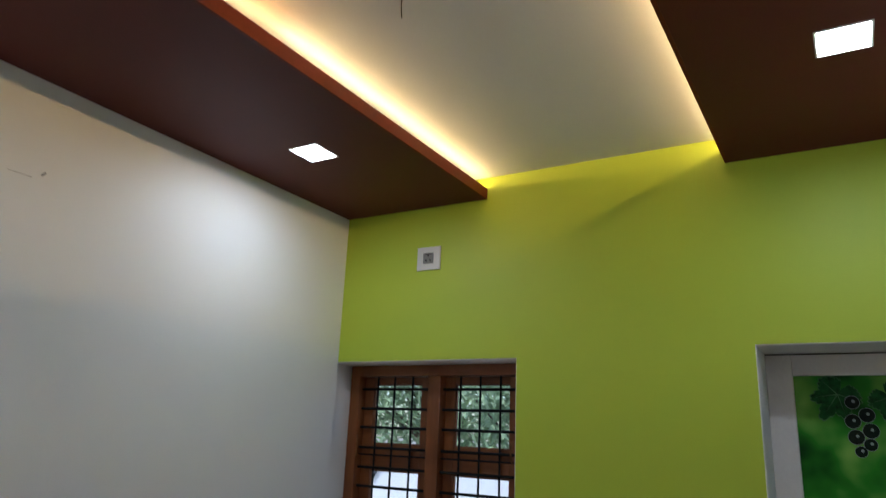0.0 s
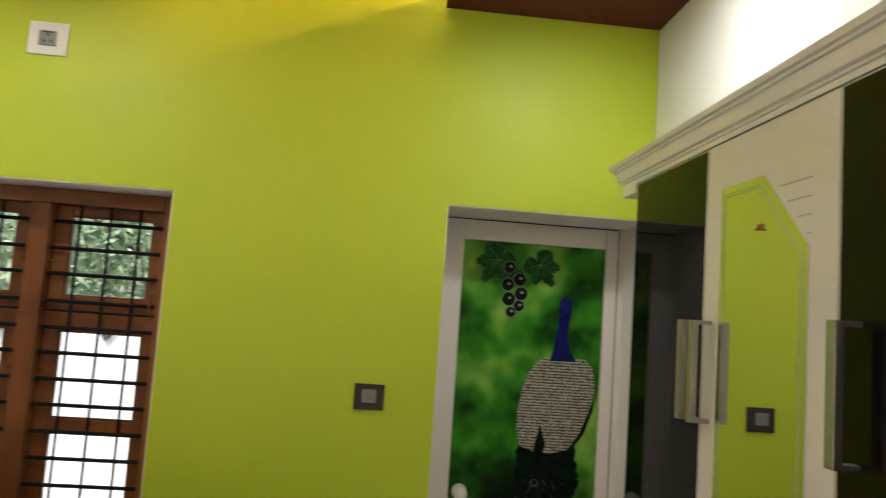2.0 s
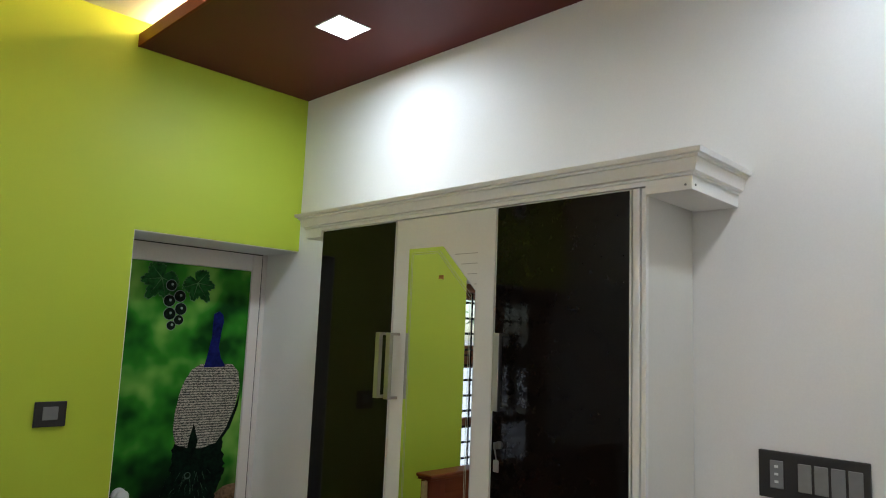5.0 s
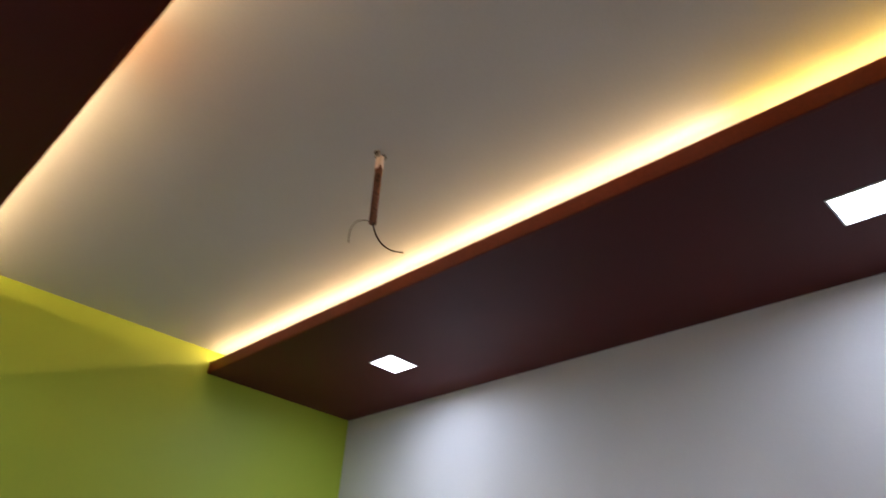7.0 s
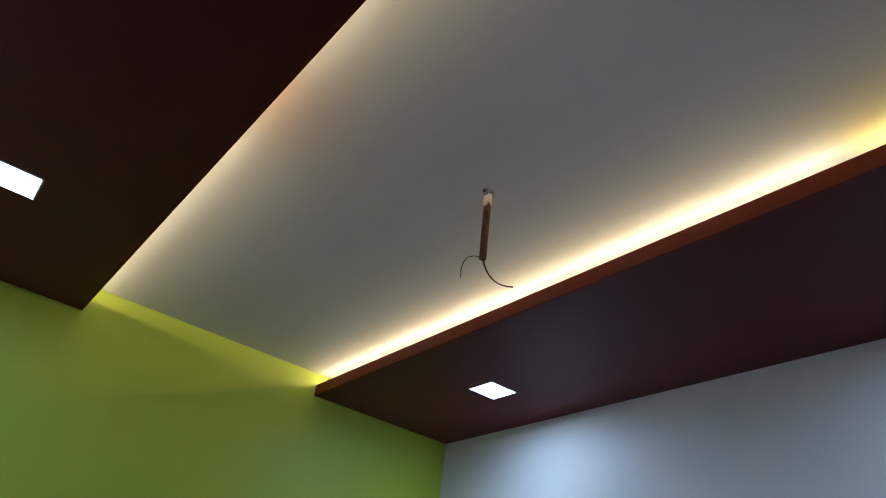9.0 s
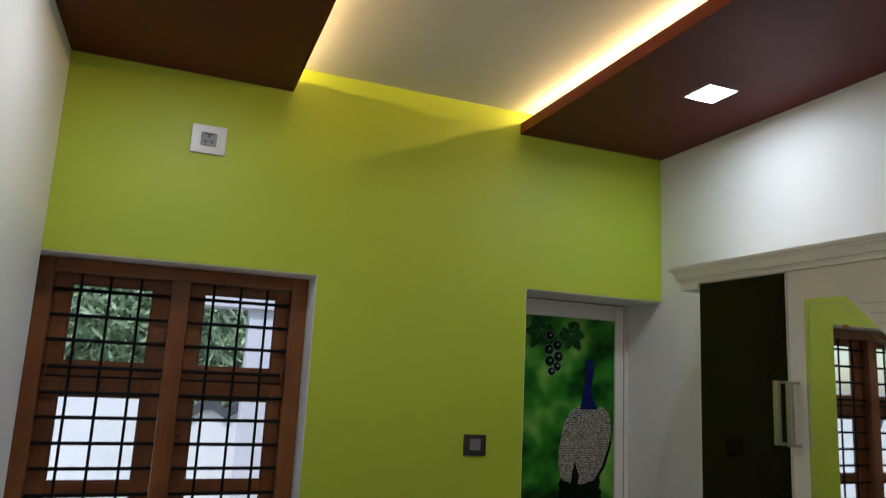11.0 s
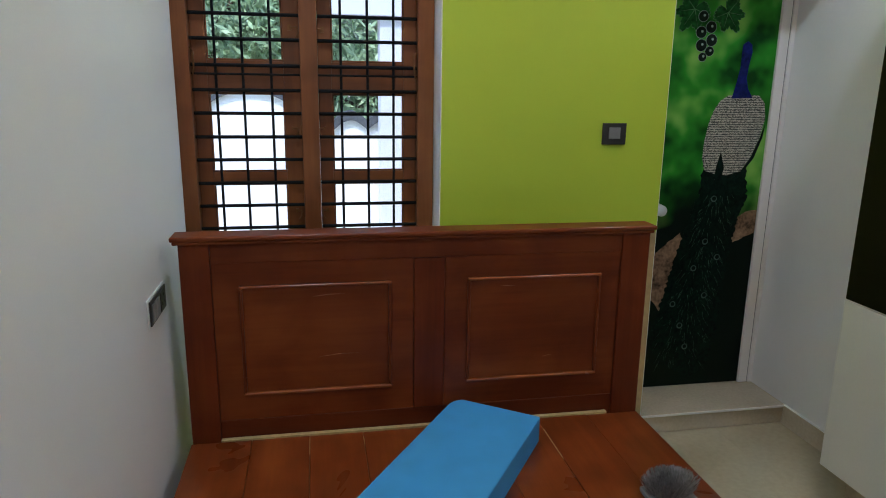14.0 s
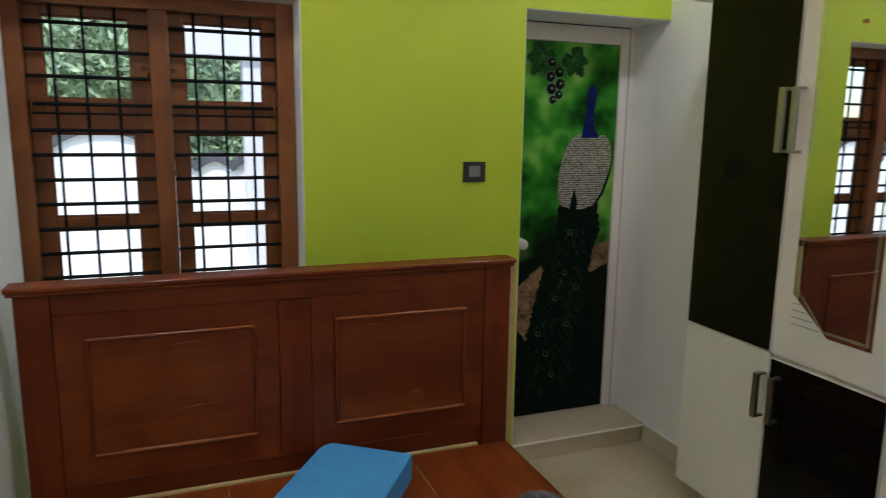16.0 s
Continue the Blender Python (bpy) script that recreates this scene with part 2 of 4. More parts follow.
def glass_material():
    m = bpy.data.materials.new("window_glass")
    m.use_nodes = True
    b = m.node_tree.nodes["Principled BSDF"]
    b.inputs["Transmission Weight"].default_value, b.inputs["Roughness"].default_value, b.inputs["IOR"].default_value = 1.0, 0.0, 1.02
    b.inputs["Base Color"].default_value = (0.97, 0.98, 0.98, 1)
    return m


MIRROR, GLASS = mirror_material(), glass_material()

# ---- builders ----


def link(name, bm, mat, smooth=False):
    me = bpy.data.meshes.new(name)
    bmesh.ops.recalc_face_normals(bm, faces=bm.faces)
    bm.to_mesh(me)
    bm.free()
    me.materials.append(mat)
    if smooth:
        for p in me.polygons:
            p.use_smooth = True
    return new(name, me)


def world_of(ob):
    m = ob.matrix_basis.copy()
    if ob.parent:
        m = world_of(ob.parent) @ ob.matrix_parent_inverse @ m
    return m


def part(name, bm, mat, parent, label="", smooth=False):
    ob = link(name, bm, mat, smooth)
    ob.parent = parent
    ob.matrix_parent_inverse = world_of(parent).inverted()
    if label:
        ob["label"] = label
    return ob


def thing(name, at, label, category, group="", kind=""):
    ob = new(name)
    ob.empty_display_size = 0.05
    ob.matrix_basis = Matrix.Translation(at)
    return tagged(ob, label, category, group, kind)


def add_box(bm, x0, x1, y0, y1, z0, z1, bevel=0.0, segments=2):
    made = bmesh.ops.create_cube(bm, size=1.0, matrix=Matrix.Translation(((x0 + x1) / 2, (y0 + y1) / 2, (z0 + z1) / 2)) @ Matrix.Diagonal((abs(x1 - x0), abs(y1 - y0), abs(z1 - z0), 1)))
    if bevel:
        edges = {e for v in made["verts"] for e in v.link_edges}
        bmesh.ops.bevel(bm, geom=list(edges), offset=bevel, segments=segments, affect="EDGES", profile=0.6)
    return bm


def box(x0, x1, y0, y1, z0, z1, bevel=0.0, segments=2):
    return add_box(bmesh.new(), x0, x1, y0, y1, z0, z1, bevel, segments)


def add_rod(bm, a, b, r, r2=None, sides=10):
    a, b = Vector(a), Vector(b)
    d = b - a
    m = Matrix.Translation((a + b) / 2) @ d.to_track_quat("Z", "Y").to_matrix().to_4x4()
    bmesh.ops.create_cone(bm, cap_ends=True, segments=sides, radius1=r, radius2=r if r2 is None else r2, depth=d.length, matrix=m)
    return bm


def rod(a, b, r, r2=None, sides=10):
    return add_rod(bmesh.new(), a, b, r, r2, sides)


def add_ball(bm, c, r, sx=1, sy=1, sz=1, u=14, v=10):
    bmesh.ops.create_uvsphere(bm, u_segments=u, v_segments=v, radius=r, matrix=Matrix.Translation(c) @ Matrix.Diagonal((sx, sy, sz, 1)))
    return bm


def prism(points, axis, a, b):
    """A flat outline, pushed along x, y or z from a to b."""
    bm = bmesh.new()
    spot = {"x": lambda p, d: (d, p[0], p[1]), "y": lambda p, d: (p[0], d, p[1]), "z": lambda p, d: (p[0], p[1], d)}[axis]
    rings = [[bm.verts.new(spot(p, d)) for p in points] for d in (a, b)]
    bm.faces.new(rings[0])
    bm.faces.new(rings[1][::-1])
    for i in range(len(points)):
        j = (i + 1) % len(points)
        bm.faces.new((rings[0][i], rings[1][i], rings[1][j], rings[0][j]))
    return bm


def tube(points, r, sides=8):
    bm = bmesh.new()
    for a, b in zip(points, points[1:]):
        add_rod(bm, a, b, r, sides=sides)
    for p in points[1:-1]:
        add_ball(bm, p, r, u=sides, v=6)
    return bm


def structure(name, bm, mat, label, category):
    return tagged(link(name, bm, mat), label, category, kind="structure")


# ---- the room ----
T = 0.28
WX, DX = 1.015, 1.997                                  # the pier between window and door
WX0 = -0.034                                           # the window opening reaches past the west wall's face
bm = box(-0.2, WX, 0, T, LINTEL, 3.2)
add_box(bm, -0.2, WX, 0, T, -0.1, 0.84)
add_box(bm, -0.2, WX0, 0, T, 0.84, LINTEL)
add_box(bm, WX, DX, 0, T, -0.1, 3.2)
add_box(bm, DX, W, 0, T, DOOR_TOP, 3.2)
structure("wall_north", bm, GREEN, "lime green painted plaster wall with window and door openings", "wall")
# reveals of the two openings are white: thin plaster skins
bm = box(WX0, WX - 0.004, 0.003, T, LINTEL - 0.004, LINTEL)
add_box(bm, WX0, WX0 + 0.003, 0.0005, T, 0.84, LINTEL - 0.004)
add_box(bm, WX - 0.004, WX, 0.003, T, 0.84, LINTEL)
add_box(bm, DX, W, 0.003, T, DOOR_TOP - 0.004, DOOR_TOP)
add_box(bm, DX, DX + 0.004, 0.003, T, 0.1, DOOR_TOP - 0.004)
structure("window_reveal", bm, WHITE, "white painted reveals of window and door openings", "trim")
bm = box(-0.2, 0, -DEPTH - 0.2, 0.0, -0.1, 3.2)
structure("wall_west", bm, WHITE, "plain white painted plaster wall", "wall")
DY0, DY1, DZ = -2.475, -3.38, 2.137
bm = box(W, W + 0.16, DY0, 0.42, -0.1, 3.2)
add_box(bm, W, W + 0.16, DY1, DY0, DZ, 3.2)
add_box(bm, W, W + 0.16, -DEPTH - 0.2, DY1, -0.1, 3.2)
wall_east = structure("wall_east", bm, WHITE, "white painted plaster wall with a wooden framed doorway", "wall")
part("pencil_mark", prism([(-2.613, 2.150), (-2.6115, 2.150), (-2.6100, 2.163), (-2.6115, 2.163)], "x", W - 0.0006, W - 0.0001), material("pencil_grey", (0.12, 0.11, 0.10), 0.6), wall_east)
structure("wall_south", box(-0.2, W + 0.16, -DEPTH - 0.2, -DEPTH, -0.1, 3.2), WHITE, "plain white painted plaster wall", "wall")
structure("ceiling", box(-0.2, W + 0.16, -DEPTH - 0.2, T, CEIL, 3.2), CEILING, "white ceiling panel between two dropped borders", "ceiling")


def soffit(name, x0, x1, edge, holes, label):
    """A dropped border board with square holes for the panel lights, and a red-brown front edge."""
    s = thing(name, ((x0 + x1) / 2, -DEPTH / 2, SOFFIT), label, "ceiling border", kind="structure")
    h = 0.0705
    xs = sorted({x0, x1, *[c[0] - h for c in holes], *[c[0] + h for c in holes]})
    ys = sorted({-DEPTH, 0.0, *[c[1] - h for c in holes], *[c[1] + h for c in holes]})
    bm = bmesh.new()
    for a, b in zip(xs, xs[1:]):
        for c, d in zip(ys, ys[1:]):
            mx, my = (a + b) / 2, (c + d) / 2
            if not any(abs(mx - q[0]) < h and abs(my - q[1]) < h for q in holes):
                add_box(bm, a, b, c, d, SOFFIT, SOFFIT + 0.03)
    bmesh.ops.remove_doubles(bm, verts=bm.verts, dist=1e-5)
    part("board", bm, MAROON, s)
    inner = 1 if edge > (x0 + x1) / 2 else -1
    part("front_edge", box(edge, edge + 0.014 * inner, -DEPTH, 0, SOFFIT - 0.001, LIP, 0.002), MAROON_EDGE, s, "red-brown front edge")
    return s


soffit("soffit_west", 0.0, 0.835, 0.835, [PANEL_LIGHTS[0], PANEL_LIGHTS[2]], "dark maroon dropped ceiling border with a lit cove")
soffit("soffit_east", 1.953, W, 1.953, [PANEL_LIGHTS[1], PANEL_LIGHTS[3]], "dark maroon dropped ceiling border with a lit cove")

for i, (lx, ly) in enumerate(PANEL_LIGHTS):
    p = thing("panel_light", (lx, ly, SOFFIT), "square white panel light, lit, set into the maroon border", "ceiling light", "panel lights in the ceiling")
    part("diffuser", box(lx - 0.069, lx + 0.069, ly - 0.069, ly + 0.069, SOFFIT + 0.005, SOFFIT + 0.0285), LIGHT_FACE, p, "glowing white diffuser")
    bm = bmesh.new()
    for a, b, c, d in ((-0.0735, 0.0735, -0.0735, -0.068), (-0.0735, 0.0735, 0.068, 0.0735), (-0.0735, -0.068, -0.068, 0.068), (0.068, 0.0735, -0.068, 0.068)):
        add_box(bm, lx + a, lx + b, ly + c, ly + d, SOFFIT - 0.003, SOFFIT - 0.0002)
    part("rim", bm, PLATE, p)

for sx, sz, ya, yb, k, side in STRIPS:
    s = thing("led_strip", (sx, (ya + yb) / 2, LIP - 0.03), "warm white light strip, lit, in the ceiling cove", "light strip", "cove light strips")
    part("carrier", box(sx - 0.012, sx + 0.012, yb + 0.01, ya - 0.01, SOFFIT + 0.03, sz - 0.006), PLATE, s)
    part("emitter", box(sx - 0.006, sx + 0.006, yb + 0.01, ya - 0.01, sz - 0.006, sz - 0.002), STRIP_FACE, s)

# ---- bathroom door, step and skirting ----
FY = 0.272
d = thing("door_1", (2.38, FY, 0.1), "closed bathroom door with a printed green nature picture in a white frame", "door", kind="structure")
bm = box(DX + 0.004, 2.097, FY, FY + 0.06, 0.10, DOOR_TOP - 0.004, 0.004)
part("frame_jamb", bm, PVC, d)
part("frame_jamb", box(2.690, 2.741, FY, FY + 0.06, 0.10, DOOR_TOP - 0.004, 0.004), PVC, d)
part("joint", box(2.7412, 2.7448, FY + 0.004, FY + 0.06, 0.10, DOOR_TOP - 0.005), CHARCOAL, d, "dark joint beside the frame")
part("frame_cover", box(2.745, W - 0.001, FY - 0.002, FY + 0.06, 0.10, DOOR_TOP - 0.004, 0.002), PVC, d)
part("frame_head", box(2.098, 2.689, FY, FY + 0.06, 2.049, DOOR_TOP - 0.004, 0.004), PVC, d)
part("frame_bead", box(2.002, 2.738, FY - 0.0015, FY - 0.0002, DOOR_TOP - 0.011, DOOR_TOP - 0.0065), CHARCOAL, d, "thin dark joint line")


def picture_material():
    """Out-of-focus greens, lighter above, dark woodland floor below."""
    m = bpy.data.materials.new("printed_greenery")
    m.use_nodes = True
    nt = m.node_tree
    b = nt.nodes["Principled BSDF"]
    b.inputs["Roughness"].default_value = 0.45
    b.inputs["Specular IOR Level"].default_value = 0.1
    co = nt.nodes.new("ShaderNodeTexCoord")
    n = nt.nodes.new("ShaderNodeTexNoise")
    n.inputs["Scale"].default_value, n.inputs["Detail"].default_value = 4.6, 2.5
    nt.links.new(co.outputs["Object"], n.inputs["Vector"])
    ramp = nt.nodes.new("ShaderNodeValToRGB")
    e = ramp.color_ramp.elements
    e[0].position, e[0].color = 0.36, (0.008, 0.055, 0.008, 1)
    e[1].position, e[1].color = 0.66, (0.25, 0.50, 0.09, 1)
    k = e.new(0.5)
    k.color = (0.04, 0.25, 0.02, 1)
    nt.links.new(n.outputs["Fac"], ramp.inputs["Fac"])
    sep = nt.nodes.new("ShaderNodeSeparateXYZ")
    nt.links.new(co.outputs["Object"], sep.inputs["Vector"])
    add = nt.nodes.new("ShaderNodeMath")
    add.operation = "MULTIPLY_ADD"
    add.inputs[1].default_value = 0.35
    nt.links.new(n.outputs["Fac"], add.inputs[0])
    nt.links.new(sep.outputs["Z"], add.inputs[2])
    r2 = nt.nodes.new("ShaderNodeMapRange")
    r2.inputs["From Min"].default_value, r2.inputs["From Max"].default_value = 1.15, 1.38
    nt.links.new(add.outputs[0], r2.inputs["Value"])
    mix = nt.nodes.new("ShaderNodeMix")
    mix.data_type = "RGBA"
    mix.inputs["A"].default_value = (0.004, 0.009, 0.005, 1)
    nt.links.new(r2.outputs["Result"], mix.inputs["Factor"])
    nt.links.new(ramp.outputs["Color"], mix.inputs["B"])
    nt.links.new(mix.outputs["Result"], b.inputs["Base Color"])
    return m


leaf_panel = part("door_leaf", box(2.098, 2.689, FY + 0.012, FY + 0.05, 0.104, 2.048), picture_material(), d, "door panel printed with blurred green foliage")
PY = FY + 0.012


def flat_shape(name, pts, mat, layer=1, label=""):
    pts = [(min(x + 0.024, 2.688), z - 0.008) for x, z in pts]
    return part(name, prism(pts, "y", PY - 0.0008 * layer, PY - 0.0008 * layer + 0.0006), mat, leaf_panel, label)


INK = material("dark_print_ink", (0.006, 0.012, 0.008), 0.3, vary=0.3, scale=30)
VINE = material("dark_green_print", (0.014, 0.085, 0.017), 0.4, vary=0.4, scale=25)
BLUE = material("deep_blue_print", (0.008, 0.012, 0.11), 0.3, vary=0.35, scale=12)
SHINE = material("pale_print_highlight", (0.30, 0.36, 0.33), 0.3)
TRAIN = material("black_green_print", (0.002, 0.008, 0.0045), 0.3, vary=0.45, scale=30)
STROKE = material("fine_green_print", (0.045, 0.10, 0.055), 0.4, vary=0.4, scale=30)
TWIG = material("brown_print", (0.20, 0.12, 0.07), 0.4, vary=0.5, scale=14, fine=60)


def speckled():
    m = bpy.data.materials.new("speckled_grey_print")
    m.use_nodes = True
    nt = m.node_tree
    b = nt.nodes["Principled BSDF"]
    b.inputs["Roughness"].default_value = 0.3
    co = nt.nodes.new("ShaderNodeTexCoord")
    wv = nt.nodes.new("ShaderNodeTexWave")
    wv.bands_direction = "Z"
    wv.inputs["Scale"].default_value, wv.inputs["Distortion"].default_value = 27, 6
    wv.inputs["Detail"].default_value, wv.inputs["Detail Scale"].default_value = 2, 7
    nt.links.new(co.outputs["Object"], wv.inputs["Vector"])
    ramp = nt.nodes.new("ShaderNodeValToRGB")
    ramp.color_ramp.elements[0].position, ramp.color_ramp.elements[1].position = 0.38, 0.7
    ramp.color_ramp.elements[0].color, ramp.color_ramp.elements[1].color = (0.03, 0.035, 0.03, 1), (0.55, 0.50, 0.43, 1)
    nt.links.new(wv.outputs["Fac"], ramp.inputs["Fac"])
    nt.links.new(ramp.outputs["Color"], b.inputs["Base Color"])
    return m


for ink in (INK, VINE, BLUE, SHINE, TRAIN, TWIG):
    ink.node_tree.nodes["Principled BSDF"].inputs["Specular IOR Level"].default_value = 0.12
LEAF_RIM = material("light_green_print", (0.07, 0.19, 0.06), 0.4, vary=0.3, scale=20)
RING = material("dim_ring_print", (0.05, 0.085, 0.06), 0.4)


def disc(cx, cz, r, n=20):
    return [(cx + r * math.cos(2 * math.pi * i / n), cz + r * math.sin(2 * math.pi * i / n)) for i in range(n)]


def vine_leaf(cx, cz, size, turn):
    """A pointed five-lobed leaf with a toothed rim, its tip towards turn."""
    rim = [(0, 1.12), (24, 0.66), (48, 0.92), (74, 0.60), (104, 0.78), (140, 0.62), (163, 0.52), (180, 0.14)]
    rim += [(360 - a, q) for a, q in rim[-2:0:-1]] + [(360, 1.12)]
    pts = []
    for i in range(90):
        a = i * 4.0
        k = next(n for n in range(len(rim) - 1) if rim[n][0] <= a <= rim[n + 1][0])
        (a0, q0), (a1, q1) = rim[k], rim[k + 1]
        q = (q0 + (q1 - q0) * (a - a0) / (a1 - a0)) * (1.05 if i % 3 else 0.95) * size
        pts.append((cx + q * math.cos(radians(a) + turn), cz + q * math.sin(radians(a) + turn)))
    return pts


def leaf_veins(cx, cz, size, turn):
    for k in (-2, -1, 0, 1, 2):
        a = turn + radians((0, 48, 104, -104, -48)[k])
        dx, dz = math.cos(a), math.sin(a)
        px, pz = -dz * 0.0016, dx * 0.0016
        e = size * 0.8
        flat_shape("printed_vein", [(cx - px, cz - pz), (cx + dx * e, cz + dz * e), (cx + px, cz + pz)], LEAF_RIM, 3)


def ragged(pts, step=0.012, depth=0.008):
    """The same outline with an uneven, feathery rim."""
    rng, out = random.Random(21), []
    for (ax, az), (bx, bz) in zip(pts, pts[1:] + pts[:1]):
        k = max(1, int(math.hypot(bx - ax, bz - az) / step))
        for i in range(k):
            u = i / k
            out.append((ax + (bx - ax) * u + rng.uniform(-depth, depth), az + (bz - az) * u + rng.uniform(-depth, depth) * 0.4))
    return out


flat_shape("printed_branch", ragged([(2.345, 0.40), (2.36, 0.3), (2.10, 0.62), (2.09, 0.72), (2.10, 0.80), (2.25, 0.93), (2.3, 0.84)], 0.02, 0.006), TWIG, 1)
flat_shape("printed_branch", ragged([(2.52, 0.86), (2.671, 0.93), (2.671, 1.04), (2.60, 1.03), (2.54, 0.99)], 0.02, 0.006), TWIG, 1)
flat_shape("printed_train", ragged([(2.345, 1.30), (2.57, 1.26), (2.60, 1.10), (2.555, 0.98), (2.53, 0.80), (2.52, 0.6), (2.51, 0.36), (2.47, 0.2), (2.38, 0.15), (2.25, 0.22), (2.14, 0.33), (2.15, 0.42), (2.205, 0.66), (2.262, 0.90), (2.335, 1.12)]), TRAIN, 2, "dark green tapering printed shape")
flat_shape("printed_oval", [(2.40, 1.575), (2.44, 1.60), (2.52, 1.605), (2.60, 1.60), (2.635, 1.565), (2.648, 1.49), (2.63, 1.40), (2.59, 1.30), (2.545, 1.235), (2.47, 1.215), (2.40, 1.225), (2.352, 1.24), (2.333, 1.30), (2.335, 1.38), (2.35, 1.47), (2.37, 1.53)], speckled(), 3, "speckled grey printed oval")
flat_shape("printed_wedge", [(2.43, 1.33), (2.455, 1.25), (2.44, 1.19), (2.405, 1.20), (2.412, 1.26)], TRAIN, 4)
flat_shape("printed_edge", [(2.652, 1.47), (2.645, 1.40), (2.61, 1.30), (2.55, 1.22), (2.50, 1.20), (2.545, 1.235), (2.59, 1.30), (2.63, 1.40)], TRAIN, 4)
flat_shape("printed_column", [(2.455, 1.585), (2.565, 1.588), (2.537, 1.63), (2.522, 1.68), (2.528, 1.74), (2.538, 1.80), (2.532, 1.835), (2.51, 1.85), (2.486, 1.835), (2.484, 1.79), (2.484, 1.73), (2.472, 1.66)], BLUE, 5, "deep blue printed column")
for lx, lz, s, a in ((2.222, 1.985, 0.108, -2.15), (2.392, 1.975, 0.098, -0.95)):
    flat_shape("printed_leaf_rim", vine_leaf(lx, lz, s, a), LEAF_RIM, 1)
    flat_shape("printed_leaf", vine_leaf(lx, lz, s * 0.955, a), VINE, 2)
    leaf_veins(lx, lz, s, a)
for gx, gz, r in ((2.268, 1.955, 0.024), (2.312, 1.908, 0.026), (2.264, 1.884, 0.026), (2.320, 1.850, 0.027), (2.270, 1.826, 0.027), (2.314, 1.800, 0.022), (2.281, 1.773, 0.02)):
    flat_shape("printed_grape", disc(gx, gz, r + 0.0018), SHINE, 4)
    flat_shape("printed_grape", disc(gx, gz, r), INK, 5)
    flat_shape("printed_grape_glint", disc(gx + 0.004, gz + 0.004, 0.006, 10), SHINE, 6)
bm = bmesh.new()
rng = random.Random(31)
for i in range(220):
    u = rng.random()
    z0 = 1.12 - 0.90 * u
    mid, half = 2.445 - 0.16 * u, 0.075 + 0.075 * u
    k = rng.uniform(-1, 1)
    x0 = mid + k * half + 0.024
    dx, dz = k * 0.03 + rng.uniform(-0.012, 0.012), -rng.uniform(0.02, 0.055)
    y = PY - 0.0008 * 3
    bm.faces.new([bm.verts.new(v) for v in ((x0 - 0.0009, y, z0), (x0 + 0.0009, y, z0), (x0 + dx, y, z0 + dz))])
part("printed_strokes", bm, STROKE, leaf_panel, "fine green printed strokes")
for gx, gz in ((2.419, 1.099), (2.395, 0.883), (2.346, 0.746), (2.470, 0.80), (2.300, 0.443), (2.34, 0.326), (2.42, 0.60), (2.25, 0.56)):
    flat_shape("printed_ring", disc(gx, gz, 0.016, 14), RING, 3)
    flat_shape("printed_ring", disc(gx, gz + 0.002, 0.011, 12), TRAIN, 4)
bm = rod((2.143, PY, 1.045), (2.143, PY - 0.012, 1.045), 0.03, sides=20)
add_rod(bm, (2.143, PY - 0.012, 1.045), (2.143, PY - 0.035, 1.045), 0.011, sides=14)
add_ball(bm, (2.143, PY - 0.048, 1.045), 0.027, sy=0.8, u=20, v=14)
part("door_knob", bm, PLATE, d, "white round knob", smooth=True)

st = thing("door_step", (2.38, 0.14, 0.0), "beige polished stone step below the bathroom door", "step", kind="structure")
part("riser", box(DX, W - 0.001, 0.004, T + 0.06, 0.0, 0.085), STEP, st)
part("tread", box(DX, W - 0.001, -0.008, FY + 0.055, 0.0855, 0.10, 0.003), STEP, st)

# Whitish strip stands in for the highlight along the tread's bevel.
part("edge_highlight", box(DX, W - 0.001, -0.0105, -0.0082, 0.088, 0.0995, 0.001), TRIM, st, "pale strip painting the highlight on the step's front edge")

sk = thing("baseboard", (W, -0.2, 0), "beige stone skirting along the foot of the walls", "skirting", kind="structure")
for a in ((W - 0.012, W, -0.55, -0.009, 0.0, 0.098), (W - 0.012, W, DY0 + 0.005, -1.96, 0.0, 0.098), (0.0, 0.012, -DEPTH, -0.001, 0, 0.098), (0.013, 1.985, -0.012, 0, 0, 0.098), (0.013, W - 0.013, -DEPTH, -DEPTH + 0.012, 0, 0.098)):
    part("skirting_piece", box(*a, 0.002), STEP, sk)
for y0, y1 in ((-0.55, -0.009), (DY0 + 0.005, -1.97)):
    part("skirting_joint", box(W - 0.0135, W - 0.0005, y0, y1, 0.0982, 0.1012, 0.001), TRIM, sk, "thin white joint on top")

# ---- window ----
WY = 0.16
w = thing("window_1", (0.51, WY, 0.84), "varnished wooden two-leaf window with black iron bars", "window", kind="structure")
part("frame_jamb", box(WX0 + 0.004, 0.029, WY, WY + 0.11, 0.84, LINTEL - 0.005, 0.004), WINDOW_WOOD, w)
part("frame_jamb", box(0.942, WX - 0.005, WY, WY + 0.11, 0.84, LINTEL - 0.005, 0.004), WINDOW_WOOD, w)
part("frame_mullion", box(0.458, 0.529, WY, WY + 0.11, 0.901, 2.05, 0.004), WINDOW_WOOD, w)
part("frame_head", box(0.030, 0.941, WY, WY + 0.11, 2.051, LINTEL - 0.005, 0.004), WINDOW_RAIL, w)
part("window_sill", box(0.030, 0.941, WY, WY + 0.11, 0.841, 0.90, 0.004), WINDOW_RAIL, w)
SY0, SY1 = WY + 0.055, WY + 0.092
